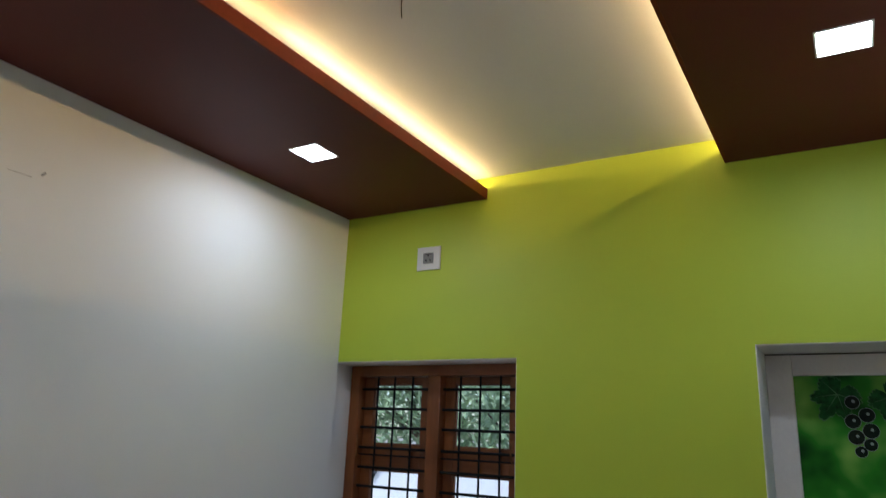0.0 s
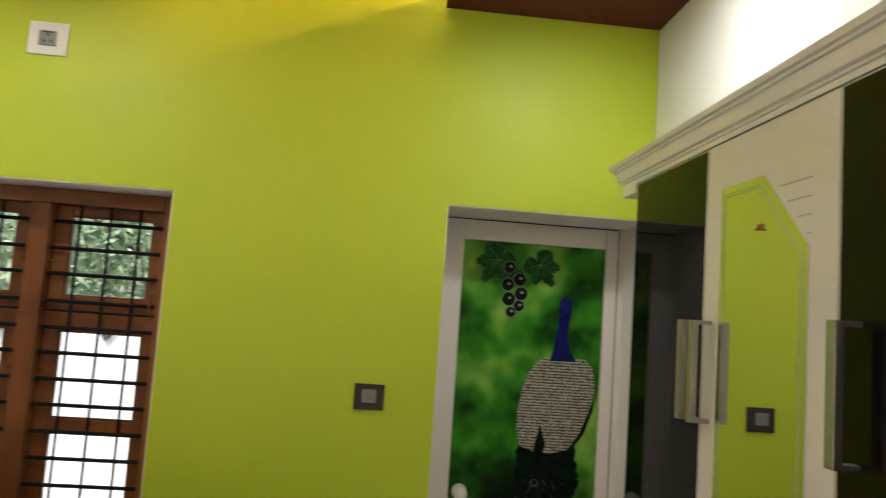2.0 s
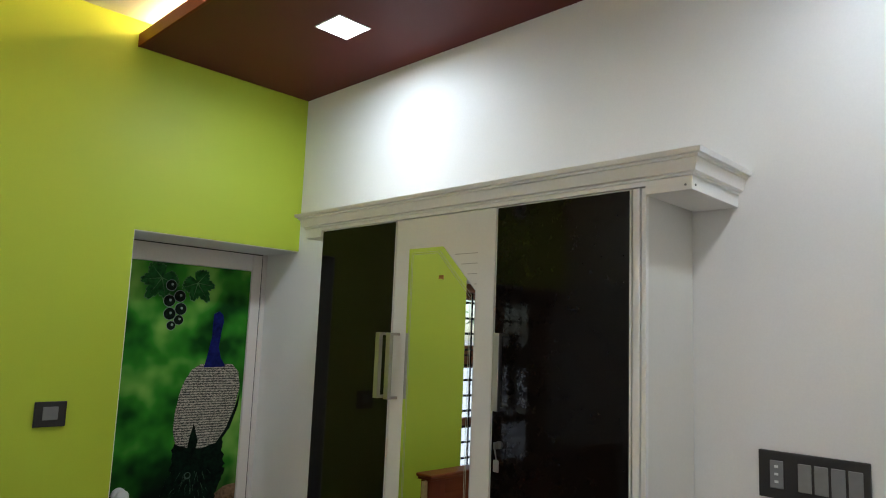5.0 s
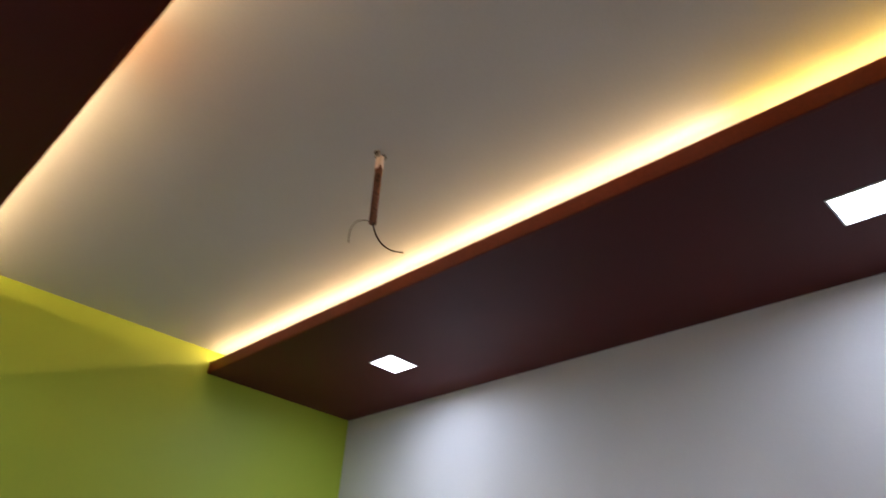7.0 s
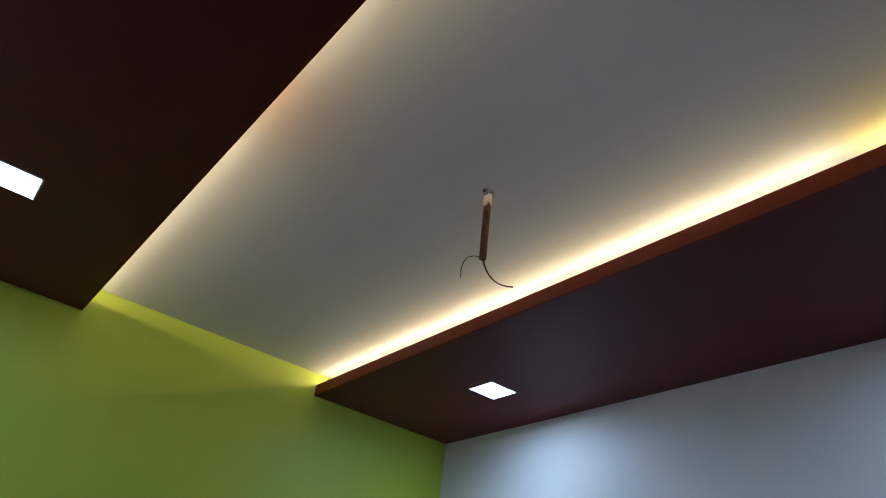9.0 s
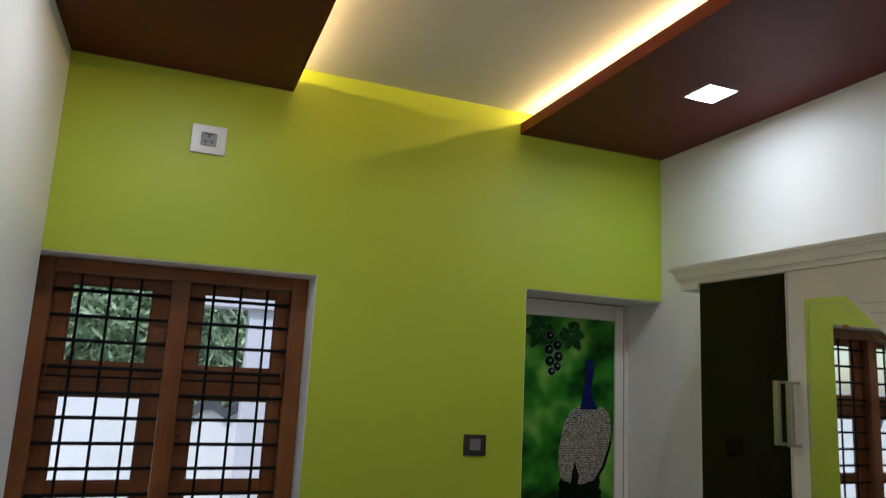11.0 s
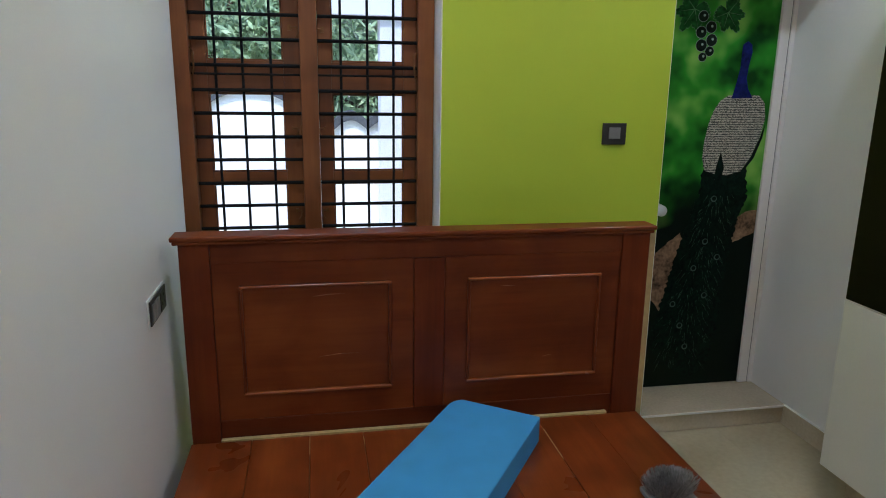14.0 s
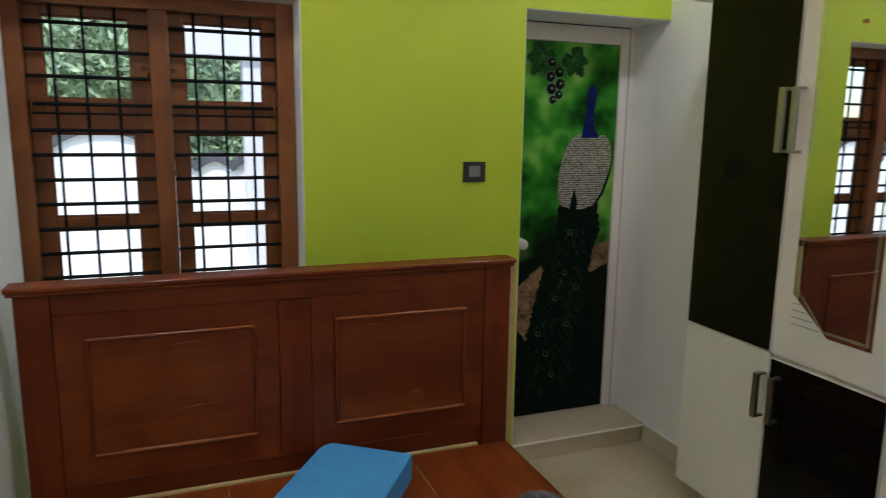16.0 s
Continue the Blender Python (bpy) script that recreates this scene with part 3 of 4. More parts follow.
for lo, hi, px0, px1 in ((0.030, 0.457, 0.088, 0.390), (0.530, 0.941, 0.585, 0.888)):
    for zlo, zhi, panes in ((0.902, 1.6505, ((0.92, 1.203), (1.254, 1.579))), (1.651, 2.049, ((1.708, 2.014),))):
        bm = box(lo, px0, SY0, SY1, zlo, zhi, 0.003)
        add_box(bm, px1, hi, SY0, SY1, zlo, zhi, 0.003)
        sash = part("sash", bm, WINDOW_WOOD, w)
        edges = [zlo] + [z for p in panes for z in p] + [zhi]
        for za, zb in zip(edges[::2], edges[1::2]):
            part("sash_rail", box(px0, px1, SY0 + 0.001, SY1 - 0.001, za, zb, 0.003), WINDOW_RAIL, sash)
        for za, zb in panes:
            g = part("pane", box(px0 - 0.004, px1 + 0.004, SY0 + 0.016, SY0 + 0.02, za - 0.004, zb + 0.004), GLASS, sash, "clear glass pane")
            g.visible_shadow = False
            bm = bmesh.new()
            for a, b, c, e in ((px0, px1, za, za + 0.007), (px0, px1, zb - 0.007, zb), (px0, px0 + 0.007, za + 0.007, zb - 0.007), (px1 - 0.007, px1, za + 0.007, zb - 0.007)):
                add_box(bm, a, b, SY0 + 0.006, SY0 + 0.0155, c, e, 0.002, 1)
            part("glazing_bead", bm, WINDOW_RAIL, sash, "thin wooden glazing bead")
    for z in (1.986, 1.886, 1.790, 1.688, 1.653, 1.590, 1.497, 1.401, 1.307, 1.210, 1.114, 1.018, 0.925):
        part("bar", rod((lo, WY + 0.034, z), (hi, WY + 0.034, z), 0.0072 if z != 1.653 else 0.0045, sides=8), BAR, w)
for x in (0.123, 0.229, 0.341, 0.624, 0.734, 0.843):
    part("bar", rod((x, WY + 0.041, 0.9), (x, WY + 0.041, 2.05), 0.0055, sides=8), BAR, w)


def latch(x, z, sgn, k):
    pts = [(x, SY0 - 0.004, z), (x + 0.028 * sgn * k, SY0 - 0.012, z + 0.002), (x + 0.034 * sgn * k, SY0 - 0.016, z - 0.02 * k), (x + 0.016 * sgn * k, SY0 - 0.014, z - 0.055 * k)]
    bm = tube(pts, 0.0030)
    add_box(bm, x - 0.008 * k, x + 0.008 * k, SY0 - 0.006, SY0, z - 0.012 * k, z + 0.012 * k)
    part("latch", bm, BRONZE, w, "small darkened brass latch", smooth=False)


for x, z, s in ((0.42, 1.84, 1), (0.55, 1.835, -1), (0.42, 1.435, 1), (0.55, 1.435, -1), (0.425, 1.085, 1), (0.555, 1.085, -1)):
    latch(x, z, s, 1.0 if z > 1.5 else 0.65)
for x, s in ((0.036, 1), (0.936, -1)):
    bm = tube([(x, WY - 0.004, 1.75), (x + 0.012 * s, WY - 0.012, 1.735), (x + 0.012 * s, WY - 0.012, 1.665), (x + 0.004 * s, WY - 0.004, 1.645)], 0.0035)
    part("stay_hook", bm, BRONZE, w, "darkened brass stay hook")

# ---- wardrobe ----
FX = 2.494                                             # plane of the door fronts
wd = thing("wardrobe", (2.63, -1.26, 0.14), "white and black gloss laminate wall wardrobe with a mirror door", "wardrobe")
part("carcass", box(FX + 0.02, W - 0.002, -1.952, -0.580, 0.138, 2.157, 0.002), LAMINATE, wd)
part("plinth", box(FX + 0.11, W - 0.014, -1.91, -0.62, 0.0, 0.1378), STEP, wd, "recessed stone plinth")
part("end_post", box(FX + 0.002, FX + 0.0198, -1.938, -1.919, 0.138, 2.155, 0.002), TRIM, wd)
part("end_post", box(FX + 0.006, FX + 0.0198, -1.954, -1.941, 0.138, 2.155, 0.002), TRIM, wd)

CORNICE = [(0.0, 2.1565), (0.0, 2.168), (0.005, 2.170), (0.005, 2.175), (0.013, 2.178), (0.017, 2.192), (0.020, 2.205), (0.020, 2.2065), (0.026, 2.2075), (0.026, 2.214), (0.034, 2.2155), (0.037, 2.228), (0.0, 2.229)]


def sweep(path, profile, outs):
    """A moulding with mitred corners: profile steps (out, z) along a path of plan points."""
    bm = bmesh.new()
    rows = []
    for (px, py), (ox, oy) in zip(path, outs):
        rows.append([bm.verts.new((px + ox * o, py + oy * o, z)) for o, z in profile])
    for a, b in zip(rows, rows[1:]):
        for i in range(len(profile) - 1):
            bm.faces.new((a[i], a[i + 1], b[i + 1], b[i]))
    return bm


bm = sweep([(W - 0.001, -0.470), (FX - 0.004, -0.470), (FX - 0.004, -2.079), (W - 0.001, -2.079)], CORNICE, [(0, 1), (-1, 1), (-1, -1), (0, -1)])
cornice = part("cornice", bm, TRIM, wd, "stepped white cornice moulding")
part("cornice_body", box(FX - 0.003, W - 0.002, -2.078, -0.471, 2.1585, 2.227), TRIM, cornice)
part("cornice_end", box(FX - 0.004, W - 0.002, -2.079, -1.956, 2.134, 2.158, 0.002), TRIM, cornice)
part("cornice_end", box(FX - 0.004, W - 0.002, -0.577, -0.470, 2.131, 2.158, 0.002), TRIM, cornice)
for nx, ny in ((FX - 0.005, -2.062), (FX + 0.012, -2.0795)):
    part("nail_head", add_ball(bmesh.new(), (nx, ny, 2.147), 0.003, u=8, v=6), GREY, cornice)


def cabinet_door(y0, y1, z0, z1, sheet, label):
    """A laminate door with a thin white edge band and, where dark, a gloss sheet on its face."""
    dr = part("cabinet_door", box(FX, FX + 0.0196, y0 + 0.0015, y1 - 0.0015, z0, z1, 0.0015), LAMINATE, wd, label)
    if sheet:
        part("face_sheet", box(FX - 0.0015, FX - 0.0001, y0 + 0.0055, y1 - 0.0055, z0 + 0.004, z1 - 0.004), sheet, dr, "black gloss sheet")
    return dr


def handle(dr, y, z0, z1):
    bm = box(FX - 0.046, FX - 0.031, y - 0.011, y + 0.011, z0, z1, 0.002)
    add_box(bm, FX - 0.034, FX - 0.0005, y - 0.009, y + 0.009, z0, z0 + 0.009, 0.001)
    add_box(bm, FX - 0.034, FX - 0.0005, y - 0.009, y + 0.009, z1 - 0.009, z1, 0.001)
    part("handle", bm, STEEL, dr, "flat brushed steel pull handle")


d1 = cabinet_door(-1.018, -0.582, 0.842, 2.155, BLACK, "tall black gloss door")
handle(d1, -0.998, 1.551, 1.769)
d2 = cabinet_door(-1.468, -1.020, 0.842, 2.155, None, "tall white door with a mirror")
handle(d2, -1.052, 1.551, 1.769)
d3 = cabinet_door(-1.917, -1.470, 0.842, 2.155, BLACK, "tall black gloss door")
handle(d3, -1.518, 1.560, 1.778)
d4 = cabinet_door(-1.018, -0.582, 0.141, 0.838, None, "low white door")
handle(d4, -1.002, 0.597, 0.765)
d5 = cabinet_door(-1.468, -1.020, 0.141, 0.826, BLACK, "low black gloss door")
handle(d5, -1.070, 0.597, 0.767)
cabinet_door(-1.917, -1.470, 0.141, 0.838, None, "low white door")

GLASS_OUTLINE = [(-1.092, 2.050), (-1.252, 2.050), (-1.395, 1.905), (-1.395, 0.958), (-1.238, 0.958), (-1.092, 1.075)]
mirror = part("mirror", prism(GLASS_OUTLINE, "x", FX - 0.004, FX - 0.0002), MIRROR, d2, "tall mirror with two cut corners")
GROOVE = material("engraved_line", (0.46, 0.44, 0.39), 0.5)
ETCH = material("etched_white_line", (0.42, 0.45, 0.30), 0.6)


def etched(a, b, wdt=0.001):
    a, b = Vector((0, *a)), Vector((0, *b))
    n = Vector((0, -(b - a).z, (b - a).y)).normalized() * wdt / 2
    pts = [(p.y, p.z) for p in (a - n, b - n, b + n, a + n)]
    part("etched_line", prism(pts, "x", FX - 0.0046, FX - 0.0040), ETCH, mirror)


c = Vector((-1.235, 1.5))
for k in (0.014, 0.02):
    inner = []
    for y, z in GLASS_OUTLINE:
        inner.append((y + math.copysign(k, c[0] - y), z + math.copysign(k, c[1] - z)))
    for a, b in zip(inner, inner[1:] + inner[:1]):
        etched(a, b)
for i in range(4):
    part("groove", box(FX - 0.0012, FX - 0.0001, -1.398, -1.302 - 0.028 * i, 2.020 - 0.032 * i, 2.0225 - 0.032 * i), GROOVE, d2)
    part("groove", box(FX - 0.0012, FX - 0.0001, -1.205 + 0.028 * i, -1.090, 0.970 + 0.024 * i, 0.9725 + 0.024 * i), GREY, d2)
bm = box(FX - 0.0065, FX - 0.004, -1.257, -1.239, 1.945, 1.957, 0.001)
add_rod(bm, (FX - 0.004, -1.248, 1.948), (FX - 0.014, -1.248, 1.946), 0.0022)
part("hook", bm, BRASS, d2, "small metal hook")
bm = rod((FX, -1.508, 1.463), (FX - 0.012, -1.508, 1.463), 0.011, sides=16)
add_box(bm, FX - 0.03, FX - 0.012, -1.510, -1.506, 1.453, 1.473, 0.001)
add_rod(bm, (FX - 0.026, -1.508, 1.456), (FX - 0.022, -1.512, 1.421), 0.002)
add_box(bm, FX - 0.025, FX - 0.021, -1.522, -1.502, 1.391, 1.424, 0.003)
part("lock_and_keys", bm, STEEL, d3, "steel lock with keys hanging in it")

# ---- bed ----
HY, HB = -0.467, -0.405
bed = thing("bed", (0.9, -1.4, 0.0), "bare teak double bed with a panelled headboard and plank deck", "bed")
DECK = 0.388
part("headboard_post", box(0.054, 0.152, HB - 0.004, HY + 0.002, 0.0, 1.098, 0.004), TEAK_UP, bed)
part("headboard_post", box(1.619, 1.727, HB - 0.004, HY + 0.002, 0.0, 1.098, 0.004), TEAK_UP, bed)
part("top_rail", box(0.153, 1.618, HB - 0.006, HY + 0.006, 1.029, 1.098, 0.003), TEAK, bed)
part("middle_stile", box(0.84, 0.951, HB - 0.006, HY + 0.006, 0.457, 1.028, 0.003), TEAK_UP, bed)
part("bottom_rail", box(0.153, 1.618, HB - 0.006, HY + 0.006, 0.36, 0.456, 0.003), TEAK_RAIL, bed)
bm = box(0.039, 1.735, HB + 0.012, HY - 0.014, 1.099, 1.111, 0.005, 3)
add_box(bm, 0.033, 1.741, HB + 0.018, HY - 0.022, 1.111, 1.128, 0.007, 3)
part("headboard_cap", bm, TEAK, bed, "moulded cap rail", smooth=False)
part("inner_backing", box(0.156, 1.615, HB - 0.018, HB - 0.008, 0.44, 1.05), DARKHOLE, bed, "dark backing board")
part("back_board", box(1.7275, 1.752, HB - 0.035, HY + 0.012, 0.1, 1.098), PLY, bed, "pale plywood edge")
for x0, x1, a, b in ((0.153, 0.839, 0.247, 0.752), (0.952, 1.618, 1.042, 1.536)):
    panel = part("panel", box(x0 + 0.0003, x1 - 0.0003, HB - 0.02, HY + 0.011, 0.4563, 1.0287, 0.001), TEAK, bed)
    field = box(a, b, HB - 0.019, HY + 0.008, 0.560, 0.938, 0.002)
    part("raised_field", field, TEAK, panel)
    # Level beads get the highlight-coloured teak, upright beads the plain one.
    for p, q, r, s, look_of in ((a - 0.007, b + 0.007, 0.938, 0.950, TEAK_BEAD_LIT), (a - 0.007, b + 0.007, 0.548, 0.560, TEAK_BEAD_LIT), (a - 0.007, a + 0.004, 0.560, 0.938, TEAK), (b - 0.004, b + 0.007, 0.560, 0.938, TEAK)):
        part("bead_moulding", box(p, q, HY - 0.003, HY + 0.02, r, s, 0.0055, 4), look_of, panel, "rounded bead moulding")
SCUFF = material("rubbed_teak", (0.40, 0.17, 0.06), 0.4, vary=0.3, scale=30)
for x, z, ln, rise in ((0.485, 0.902, 0.11, 0.006), (0.50, 0.678, 0.14, 0.008), (1.16, 0.915, 0.05, -0.004), (1.33, 0.63, 0.04, 0.003)):
    part("scuff", prism([(x, z), (x + ln * 0.5, z + rise * 0.8), (x + ln, z + rise), (x + ln * 0.5, z + rise * 0.8 + 0.0022)], "y", HY + 0.0074, HY + 0.0079), SCUFF, bed)
PX = [0.054, 0.26, 0.46, 0.65, 0.88, 1.11, 1.31, 1.51, 1.718]
for x0, x1 in zip(PX, PX[1:]):
    part("deck_plank", box(x0 + 0.0006, x1 - 0.0006, -2.40, -0.487, DECK - 0.02, DECK + random.uniform(-0.0015, 0.0015), 0.0015, 1), TEAK_DECK, bed)
for x, ya, yb in ((0.4600, -0.62, -0.50), (0.6500, -0.58, -0.52), (1.3100, -0.78, -0.57)):
    part("plank_gap", box(x - 0.0012, x + 0.0012, ya, yb, DECK - 0.004, DECK + 0.0004), PLY, bed, "pale chink between planks")
part("deck_batten", box(0.155, 1.594, -0.486, HY - 0.0005, DECK - 0.02, DECK + 0.006), PLY, bed, "pale batten at the headboard foot")
for x0, x1 in ((0.06, 0.09), (1.682, 1.714)):
    part("side_rail", box(x0, x1, -2.40, -0.48, 0.2, DECK - 0.0215, 0.003), TEAK, bed)
part("foot_rail", box(0.06, 1.714, -2.45, -2.402, 0.2, DECK, 0.004), TEAK, bed)
for x0 in (0.06, 1.634):
    part("foot_post", box(x0, x0 + 0.08, -2.53, -2.4505, 0.0, DECK + 0.01, 0.004), TEAK_UP, bed)

fo = [(0.985, -0.490), (1.018, -0.482), (1.262, -0.660), (0.835, -1.290), (0.500, -1.180), (0.965, -0.507)]
bm = prism(fo, "z", DECK + 0.002, DECK + 0.099)
bmesh.ops.bevel(bm, geom=list(bm.edges), offset=0.0025, segments=2, affect="EDGES")
ob = link("foam_block", bm, FOAM)
tagged(ob, "thick sky-blue foam block lying on the bare bed planks", "foam block")


def brush(cx, cy, z):
    b = thing("scrubbing_brush", (cx, cy, z), "grey bristle brush lying upside down on the bed planks", "brush")
    part("brush_back", box(cx - 0.075, cx + 0.075, cy - 0.05, cy + 0.05, z, z + 0.02, 0.008), GREY, b)
    rng = random.Random(5)
    verts, faces = [], []
    for i in range(900):
        a, r = rng.uniform(0, 6.283), math.sqrt(rng.random())
        bx, by = cx + 0.06 * r * math.cos(a), cy + 0.038 * r * math.sin(a)
        tx, ty = cx + 0.092 * r * math.cos(a) + rng.uniform(-.006, .006), cy + 0.07 * r * math.sin(a) + rng.uniform(-.006, .006)
        h = z + 0.10 - 0.038 * r * r + rng.uniform(-0.006, 0.006)
        n = len(verts)
        wv = 0.0016
        th = rng.uniform(0, 3.14)
        dx, dy = wv * math.cos(th), wv * math.sin(th)
        verts += [(bx - dx, by - dy, z + 0.015), (bx + dx, by + dy, z + 0.015), (tx + dx * 0.8, ty + dy * 0.8, h), (tx - dx * 0.8, ty - dy * 0.8, h)]
        faces.append((n, n + 1, n + 2, n + 3))
    me = bpy.data.meshes.new("bristles")
    me.from_pydata(verts, [], faces)
    me.materials.append(BRISTLE)
    ob = new("bristles", me)
    ob.parent, ob.matrix_parent_inverse = b, world_of(b).inverted()


brush(1.55, -1.055, DECK + 0.002)

# ---- switches, sockets, hooks ----
s = thing("light_switch", (1.762, 0, 1.44), "charcoal switch plate with one grey rocker on the green wall", "switch")
part("plate", box(1.709, 1.815, -0.009, -0.0005, 1.384, 1.474, 0.002), CHARCOAL, s)
part("rocker", box(1.736, 1.787, -0.014, -0.0095, 1.409, 1.456, 0.002), GREY, s, "grey rocker")
s = thing("high_socket", (0.53, 0, 2.615), "square white socket plate high on the green wall", "socket")
part("plate", box(0.464, 0.598, -0.010, -0.0005, 2.556, 2.675, 0.003), PLATE, s)
part("insert", box(0.501, 0.561, -0.013, -0.0102, 2.588, 2.643, 0.002), GREY, s)
for x, z in ((0.531, 2.629), (0.519, 2.605), (0.543, 2.605)):
    part("socket_hole", rod((x, -0.0136, z), (x, -0.0128, z), 0.005, sides=10), DARKHOLE, s)
part("insert_slot", box(0.513, 0.549, -0.0140, -0.0131, 2.635, 2.640), DARKHOLE, s)
s = thing("bedside_socket", (0, -0.595, 0.94), "charcoal switch and socket plate beside the headboard", "socket")
part("back_plate", box(0.0005, 0.006, -0.706, -0.484, 0.895, 0.983, 0.002), PLATE, s, "white rim")
part("plate", box(0.0062, 0.012, -0.700, -0.490, 0.901, 0.977, 0.002), CHARCOAL, s)
for i in range(3):
    y = -0.690 + i * 0.034
    part("rocker", box(0.0122, 0.016, y, y + 0.029, 0.910, 0.966, 0.001), GREY, s)
part("socket_insert", box(0.0122, 0.015, -0.575, -0.505, 0.907, 0.971, 0.002), CHARCOAL, s)
for y, z in ((-0.540, 0.957), (-0.557, 0.929), (-0.523, 0.929)):
    part("socket_hole", rod((0.0148, y, z), (0.0156, y, z), 0.006, sides=10), DARKHOLE, s)
s = thing("switch_board", (W, -2.24, 1.46), "wide charcoal switch board with grey rockers beside the doorway", "switch")
part("plate", box(W - 0.011, W - 0.0005, -2.365, -2.121, 1.402, 1.515, 0.003), CHARCOAL, s)
part("regulator", box(W - 0.015, W - 0.0112, -2.180, -2.149, 1.427, 1.493, 0.002), GREY, s)
for i in range(3):
    part("regulator_mark", box(W - 0.0158, W - 0.0152, -2.169, -2.160, 1.440 + i * 0.018, 1.446 + i * 0.018), PLATE, s)
for i in range(4):
    y = -2.213 - i * 0.036
    part("rocker", box(W - 0.015, W - 0.0112, y - 0.03, y, 1.427, 1.493, 0.002), GREY, s)

h = thing("fan_hook", (1.506, -1.704, CEIL), "bare rusty fan rod with loose cables hanging from the ceiling", "ceiling hook")
part("rod", rod((1.518, -1.694, 2.778), (1.507, -1.703, 2.958), 0.0105, sides=12), RUST, h)
RIVET = material("dark_rivet", (0.06, 0.05, 0.045), 0.5, 0.6)
collar = part("collar", rod((1.508, -1.702, 2.944), (1.505, -1.705, 2.984), 0.0125, 0.0115, sides=14), material("chalky_pale_paint", (0.66, 0.56, 0.52), 0.7), h, "chipped pale painted collar")
part("chip", rod((1.5045, -1.7115, 2.942), (1.5035, -1.7125, 2.956), 0.0068, 0.0015, sides=8), RUST, collar)
for dx in (-0.0105, 0.0105):
    part("fork", box(1.505 + dx - 0.003, 1.505 + dx + 0.003, -1.713, -1.697, 2.978, CEIL + 0.002, 0.001), GREY, h)
    part("rivet", rod((1.505 + dx * 0.6, -1.705, 2.991), (1.505 + dx * 1.75, -1.705, 2.991), 0.0058, sides=8), RIVET, h)


def bend(a, b, c, n=8):
    a, b, c = Vector(a), Vector(b), Vector(c)
    return [tuple((1 - u) ** 2 * a + 2 * u * (1 - u) * b + u * u * c) for u in [i / n for i in range(n + 1)]]
part("cable", tube(bend((1.518, -1.694, 2.782), (1.530, -1.712, 2.69), (1.590, -1.745, 2.705)), 0.0024, 6), WIRE, h)
part("cable", tube(bend((1.516, -1.694, 2.782), (1.455, -1.675, 2.785), (1.468, -1.672, 2.705)), 0.0014, 6), WIRE, h)
n = thing("wall_nail", (0, -1.65, 2.55), "small nail and scratch in the white wall", "nail")
part("nail", rod((0, -1.65, 2.555), (0.02, -1.65, 2.56), 0.003, sides=8), GREY, n)
part("scratch", box(0.0002, 0.0008, -1.76, -1.68, 2.537, 2.539), material("faint_scratch", (0.5, 0.47, 0.45), 0.6), n)

# ---- doorway and the next room ----
dw = thing("door_2", (W, -2.85, 0), "brown wooden doorway frame, chipped at its corner", "door frame", kind="structure")
FB = 0.066
for outer, inner in ((DY0 - 0.001, DY0 - FB), (DY1 + 0.001, DY1 + FB)):
    part("frame_jamb", prism([(outer, 0.0), (inner, 0.0), (inner, DZ - FB - 0.0006), (outer, DZ - 0.0016)], "x", W - 0.012, W + 0.10), FRAME_WOOD, dw)
    side = 1 if inner > outer else -1
    part("plaster_return", box(W + 0.101, W + 0.158, inner + 0.006 * side, outer, 0.0, DZ - FB - 0.036), WHITE, dw, "white plaster return behind the frame")
part("plaster_return", box(W + 0.101, W + 0.158, DY1 + 0.001, DY0 - 0.001, DZ - FB - 0.035, DZ - 0.001), WHITE, dw, "white plaster return behind the frame")
part("frame_head", prism([(DY1 + 0.0016, DZ - 0.001), (DY0 - 0.0016, DZ - 0.001), (DY0 - FB - 0.0006, DZ - FB), (DY1 + FB + 0.0006, DZ - FB)], "x", W - 0.0122, W + 0.0998), FRAME_WOOD, dw)
CHIPPED = material("bare_chipped_wood", (0.50, 0.38, 0.28), 0.7, vary=0.35, scale=60, fine=200)
rng = random.Random(8)
for cy, cz, size in ((DY0 - 0.108, DZ - 0.045, 0.013), (DY0 - 0.122, DZ - 0.050, 0.010), (DY0 - 0.097, DZ - 0.054, 0.006)):
    rim = [rng.uniform(0.55, 1.1) * size for i in range(9)]
    part("chip", prism([(cy + q * math.cos(i * 0.698), cz + 0.8 * q * math.sin(i * 0.698)) for i, q in enumerate(rim)], "x", W - 0.0128, W - 0.0123), CHIPPED, dw, "bare pale chips in the wood")
X2 = 4.4
bm = box(X2, X2 + 0.15, -5.0, 1.2, -0.1, 3.1)
add_box(bm, W + 0.16, X2, -5.15, -5.0, -0.1, 3.1)
structure("hall_wall", bm, WHITE, "white wall of the hall beyond the doorway", "wall")
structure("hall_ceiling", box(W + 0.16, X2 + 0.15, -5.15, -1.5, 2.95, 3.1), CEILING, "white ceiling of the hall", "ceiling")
structure("hall_floor", box(W, X2 + 0.15, -5.15, 1.2, -0.1, -0.002), TILE, "cream tiled floor of the hall", "floor")
cu = thing("hall_cupboard", (X2 - 0.2, -2.7, 0.0), "tall maroon panelled wooden cupboard in the hall", "cupboard")
part("body", box(X2 - 0.35, X2 - 0.002, -4.2, -1.9, 0.0, 2.10, 0.004), CUPBOARD, cu)
part("top_moulding", box(X2 - 0.40, X2 - 0.002, -4.25, -1.85, 2.102, 2.17, 0.01), CUPBOARD, cu)
MAUVE = material("mauve_gloss_panel", (0.20, 0.125, 0.125), 0.2, vary=0.06, scale=3, fine=60)
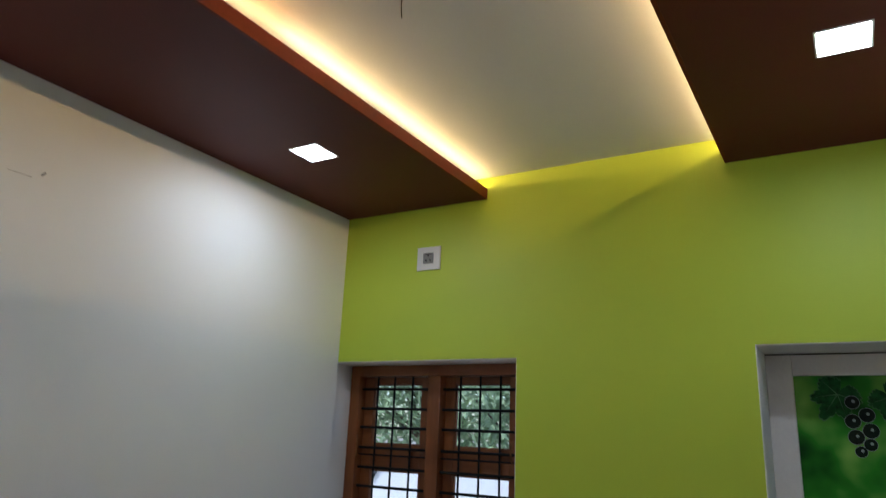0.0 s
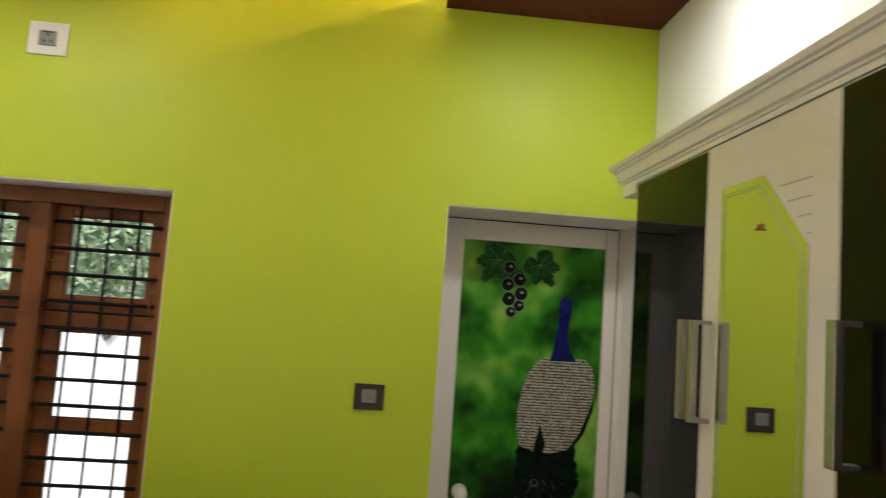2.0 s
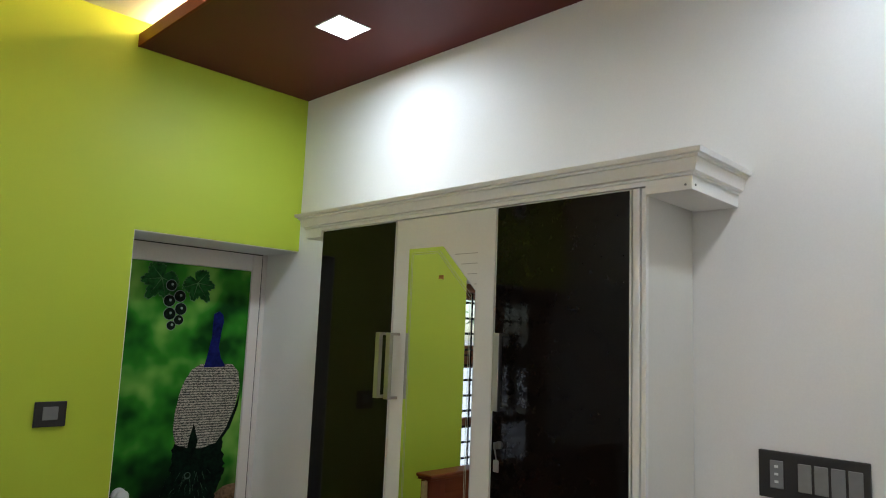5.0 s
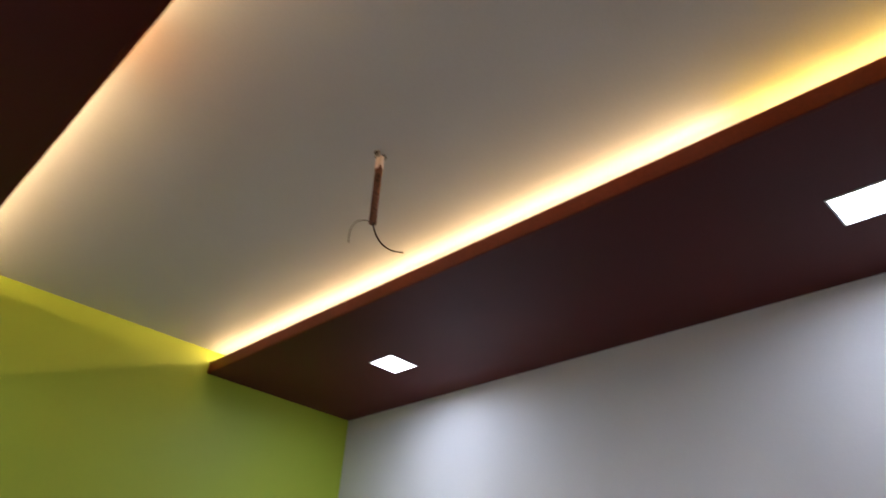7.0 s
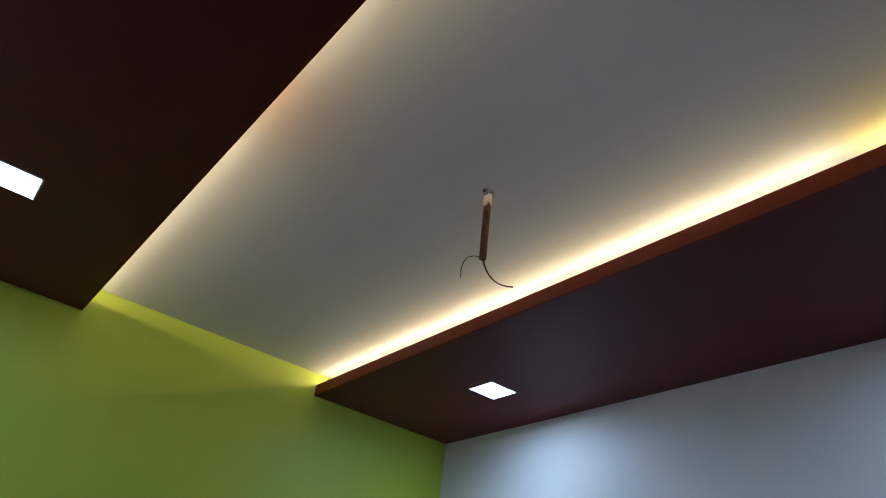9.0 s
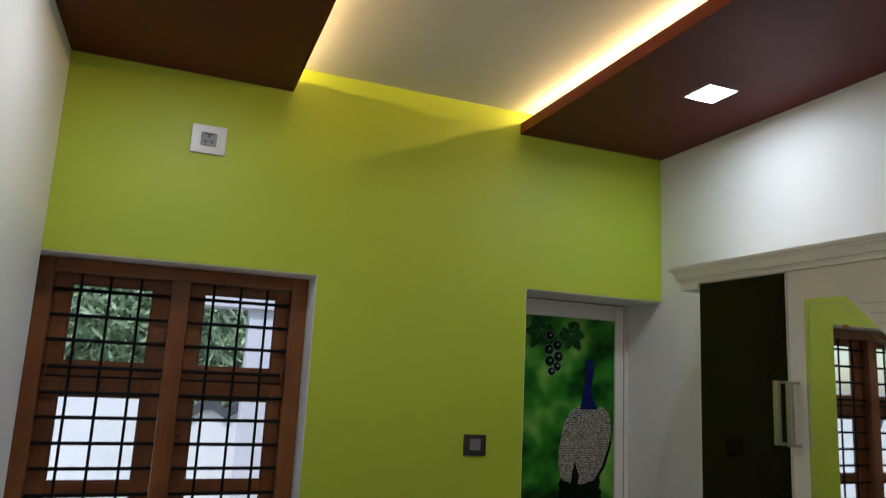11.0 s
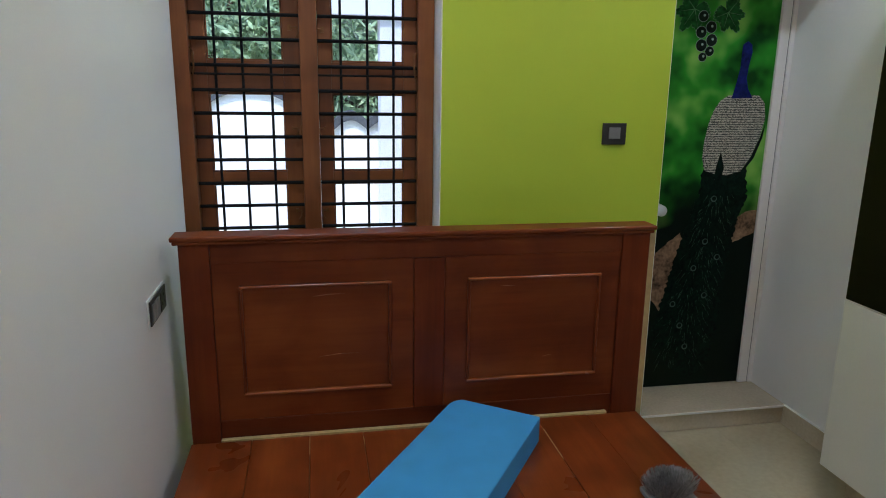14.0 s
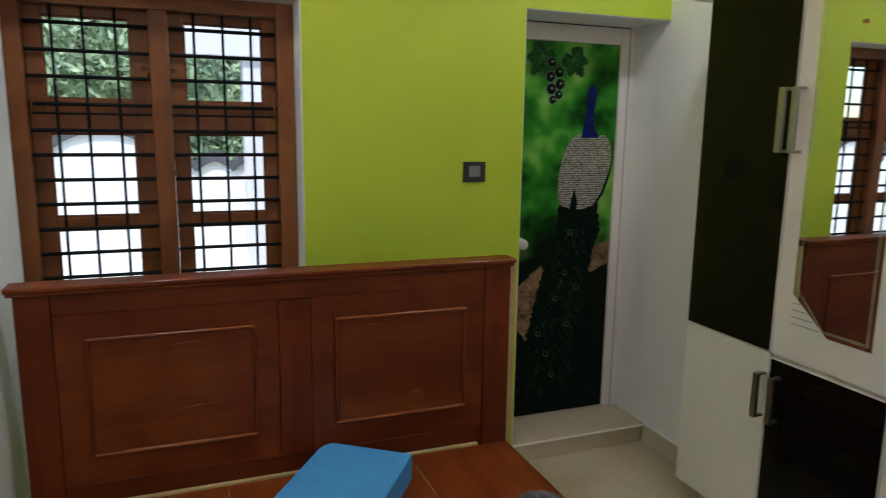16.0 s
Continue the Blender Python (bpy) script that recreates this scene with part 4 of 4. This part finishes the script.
# Mauve paled by the gloss reflection that is put into its colour.
MAUVE_SHEEN = material("mauve_gloss_with_reflection", (0.36, 0.29, 0.32), 0.2, vary=0.05, scale=3, fine=60)
# Glints on the cupboard's glossy edges, made as thin white strips.
for z in (2.085, 1.955):
    part("edge_glint", box(X2 - 0.385, X2 - 0.351, -4.2, -1.9, z, z + 0.007, 0.002), TRIM, cu, "pale strip painting a glint on the cupboard edge")
# Strip that paints the reflection below the lower edge.
part("reflection_strip", box(X2 - 0.362, X2 - 0.351, -4.2, -1.9, 1.888, 1.953, 0.002), MAUVE_SHEEN, cu, "mauve gloss strip, paler by a painted reflection")
for i in range(4):
    y = -4.15 + i * 0.56
    part("upper_panel", box(X2 - 0.358, X2 - 0.351, y + 0.035, y + 0.495, 1.972, 2.072, 0.002), MAUVE, cu, "mauve gloss panel")
    dd = part("cupboard_door", box(X2 - 0.37, X2 - 0.351, y, y + 0.53, 0.1, 1.882, 0.004), CUPBOARD, cu)
    part("door_panel", box(X2 - 0.378, X2 - 0.3705, y + 0.07, y + 0.46, 1.2, 1.80, 0.006), CUPBOARD, dd)
    part("door_panel", box(X2 - 0.378, X2 - 0.3705, y + 0.07, y + 0.46, 0.2, 1.1, 0.006), CUPBOARD, dd)

# ---- outside the window ----
bm = bmesh.new()
bmesh.ops.create_grid(bm, x_segments=40, y_segments=40, size=400, matrix=Matrix.Translation((0, 0, -0.12)))
structure("ground", bm, YARD, "pale swept earth yard", "ground")


def wall_top(x):
    """Scalloped top of the yard wall."""
    if x < 0.5:
        u = ((x + 0.04 + 0.44) % 0.88) - 0.44
        return 1.225 + 0.32 * math.sqrt(max(0.0, 1 - (u / 0.445) ** 2))
    u = ((x - 0.83 + 0.15) % 0.30) - 0.15
    return 1.22 + 0.085 * math.cos(u / 0.15 * math.pi / 2)


yw = thing("yard_wall", (0.5, 3.55, -0.12), "whitewashed yard wall with a scalloped grey coping", "yard wall", kind="structure")
xs = [-7 + i * 0.03 for i in range(434)]
part("wall_body", prism([(xs[0], -0.12)] + [(x, wall_top(x)) for x in xs] + [(xs[-1], -0.12)], "y", 3.5, 3.62), RENDERED, yw)
part("coping", prism([(x, wall_top(x) + 0.001) for x in xs] + [(x, wall_top(x) + 0.085) for x in reversed(xs)], "y", 3.46, 3.66), COPING, yw, "weathered grey coping")
pc = thing("porch", (1.2, 3.3, -0.12), "white porch column and roof beam outside the window", "porch", kind="structure")
# Column and beam carry their lavender shade in the base colour.
part("column", box(1.07, 1.29, 3.2, 3.42, -0.12, 2.17, 0.006), PORCH_SHADED, pc)
part("beam", box(0.60, 6.0, 3.15, 3.47, 2.17, 2.6, 0.006), PORCH_SHADED, pc)


def tree(name, x, y, h, spread, leaves, leaf_mat, seed, label, size=0.10):
    """A tapered trunk, limbs and a loose crown of single leaves hanging from twigs."""
    rng = random.Random(seed)
    t = thing(name, (x, y, -0.12), label, "tree")
    bm = rod((x, y, -0.12), (x + 0.1, y, h * 0.55), 0.13, 0.08, 10)
    ends = []
    for i in range(11):
        a = rng.uniform(0, 6.283)
        z0 = h * rng.uniform(0.2, 0.55)
        e = (x + spread * rng.uniform(0.4, 1) * math.cos(a), y + spread * rng.uniform(0.4, 1) * math.sin(a), h * rng.uniform(0.35, 1.0))
        add_rod(bm, (x + 0.05, y, z0), e, 0.045, 0.012, 7)
        ends.append(((x + 0.05, y, z0), e))
    part("trunk", bm, BARK, t)
    verts, faces = [], []
    for i in range(int(leaves * 1.3)):
        a, e = rng.choice(ends)
        u = rng.uniform(0.35, 1.1)
        c = Vector(a).lerp(Vector(e), u) + Vector((rng.gauss(0, 1), rng.gauss(0, 1), rng.gauss(0, 1))) * spread * 0.22
        long = Vector((rng.gauss(0, 0.6), rng.gauss(0, 0.6), -rng.random())).normalized() * size * rng.uniform(0.8, 1.6)
        side = long.cross(Vector((rng.gauss(0, 1), rng.gauss(0, 1), rng.gauss(0, 1)))).normalized() * size * 0.14
        n = len(verts)
        verts += [tuple(c), tuple(c + long * 0.5 + side), tuple(c + long), tuple(c + long * 0.5 - side)]
        faces.append((n, n + 1, n + 2, n + 3))
    me = bpy.data.meshes.new("crown")
    me.from_pydata(verts, [], faces)
    me.materials.append(leaf_mat)
    ob = new("crown", me)
    ob.parent, ob.matrix_parent_inverse = t, world_of(t).inverted()


tree("tree", -0.9, 6.0, 3.8, 1.7, 7000, LEAF, 3, "leafy green garden tree behind the yard wall", 0.16)
tree("tree", 1.3, 6.8, 3.2, 1.5, 5000, LEAF, 7, "leafy green garden tree behind the yard wall", 0.15)
tree("tree", -3.6, 7.0, 4.6, 2.0, 4000, LEAF, 13, "leafy green garden tree behind the yard wall", 0.18)
tree("tree", 2.2, 8.5, 4.6, 2.2, 5000, LEAF_DULL, 11, "dull grey-green tree farther off", 0.18)
tree("tree", -0.4, 10.0, 5.5, 3.0, 6000, LEAF_DULL, 17, "dull grey-green tree farther off", 0.22)

# ---- floor ----
fl = structure("floor", box(-0.2, W + 0.002, -DEPTH - 0.2, 0.30, -0.1, -0.004), GROUT, "cream polished tiled floor", "floor")
size = 0.80
shared = {}
for i in range(5):
    for j in range(6):
        x0, x1 = i * size, min((i + 1) * size, W)
        y1, y0 = -j * size, max(-(j + 1) * size, -DEPTH)
        if x1 - x0 < 0.02 or y1 - y0 < 0.02:
            continue
        key = (round(x1 - x0, 3), round(y1 - y0, 3))
        if key not in shared:
            ob = part("tile", box(0.0002, key[0] - 0.0002, 0.0002, key[1] - 0.0002, -0.012, 0.0), TILE, fl)
            shared[key] = ob.data
        else:
            ob = new("tile", shared[key])
            ob.parent, ob.matrix_parent_inverse = fl, Matrix()
        ob.location = (x0, y0, 0.0)
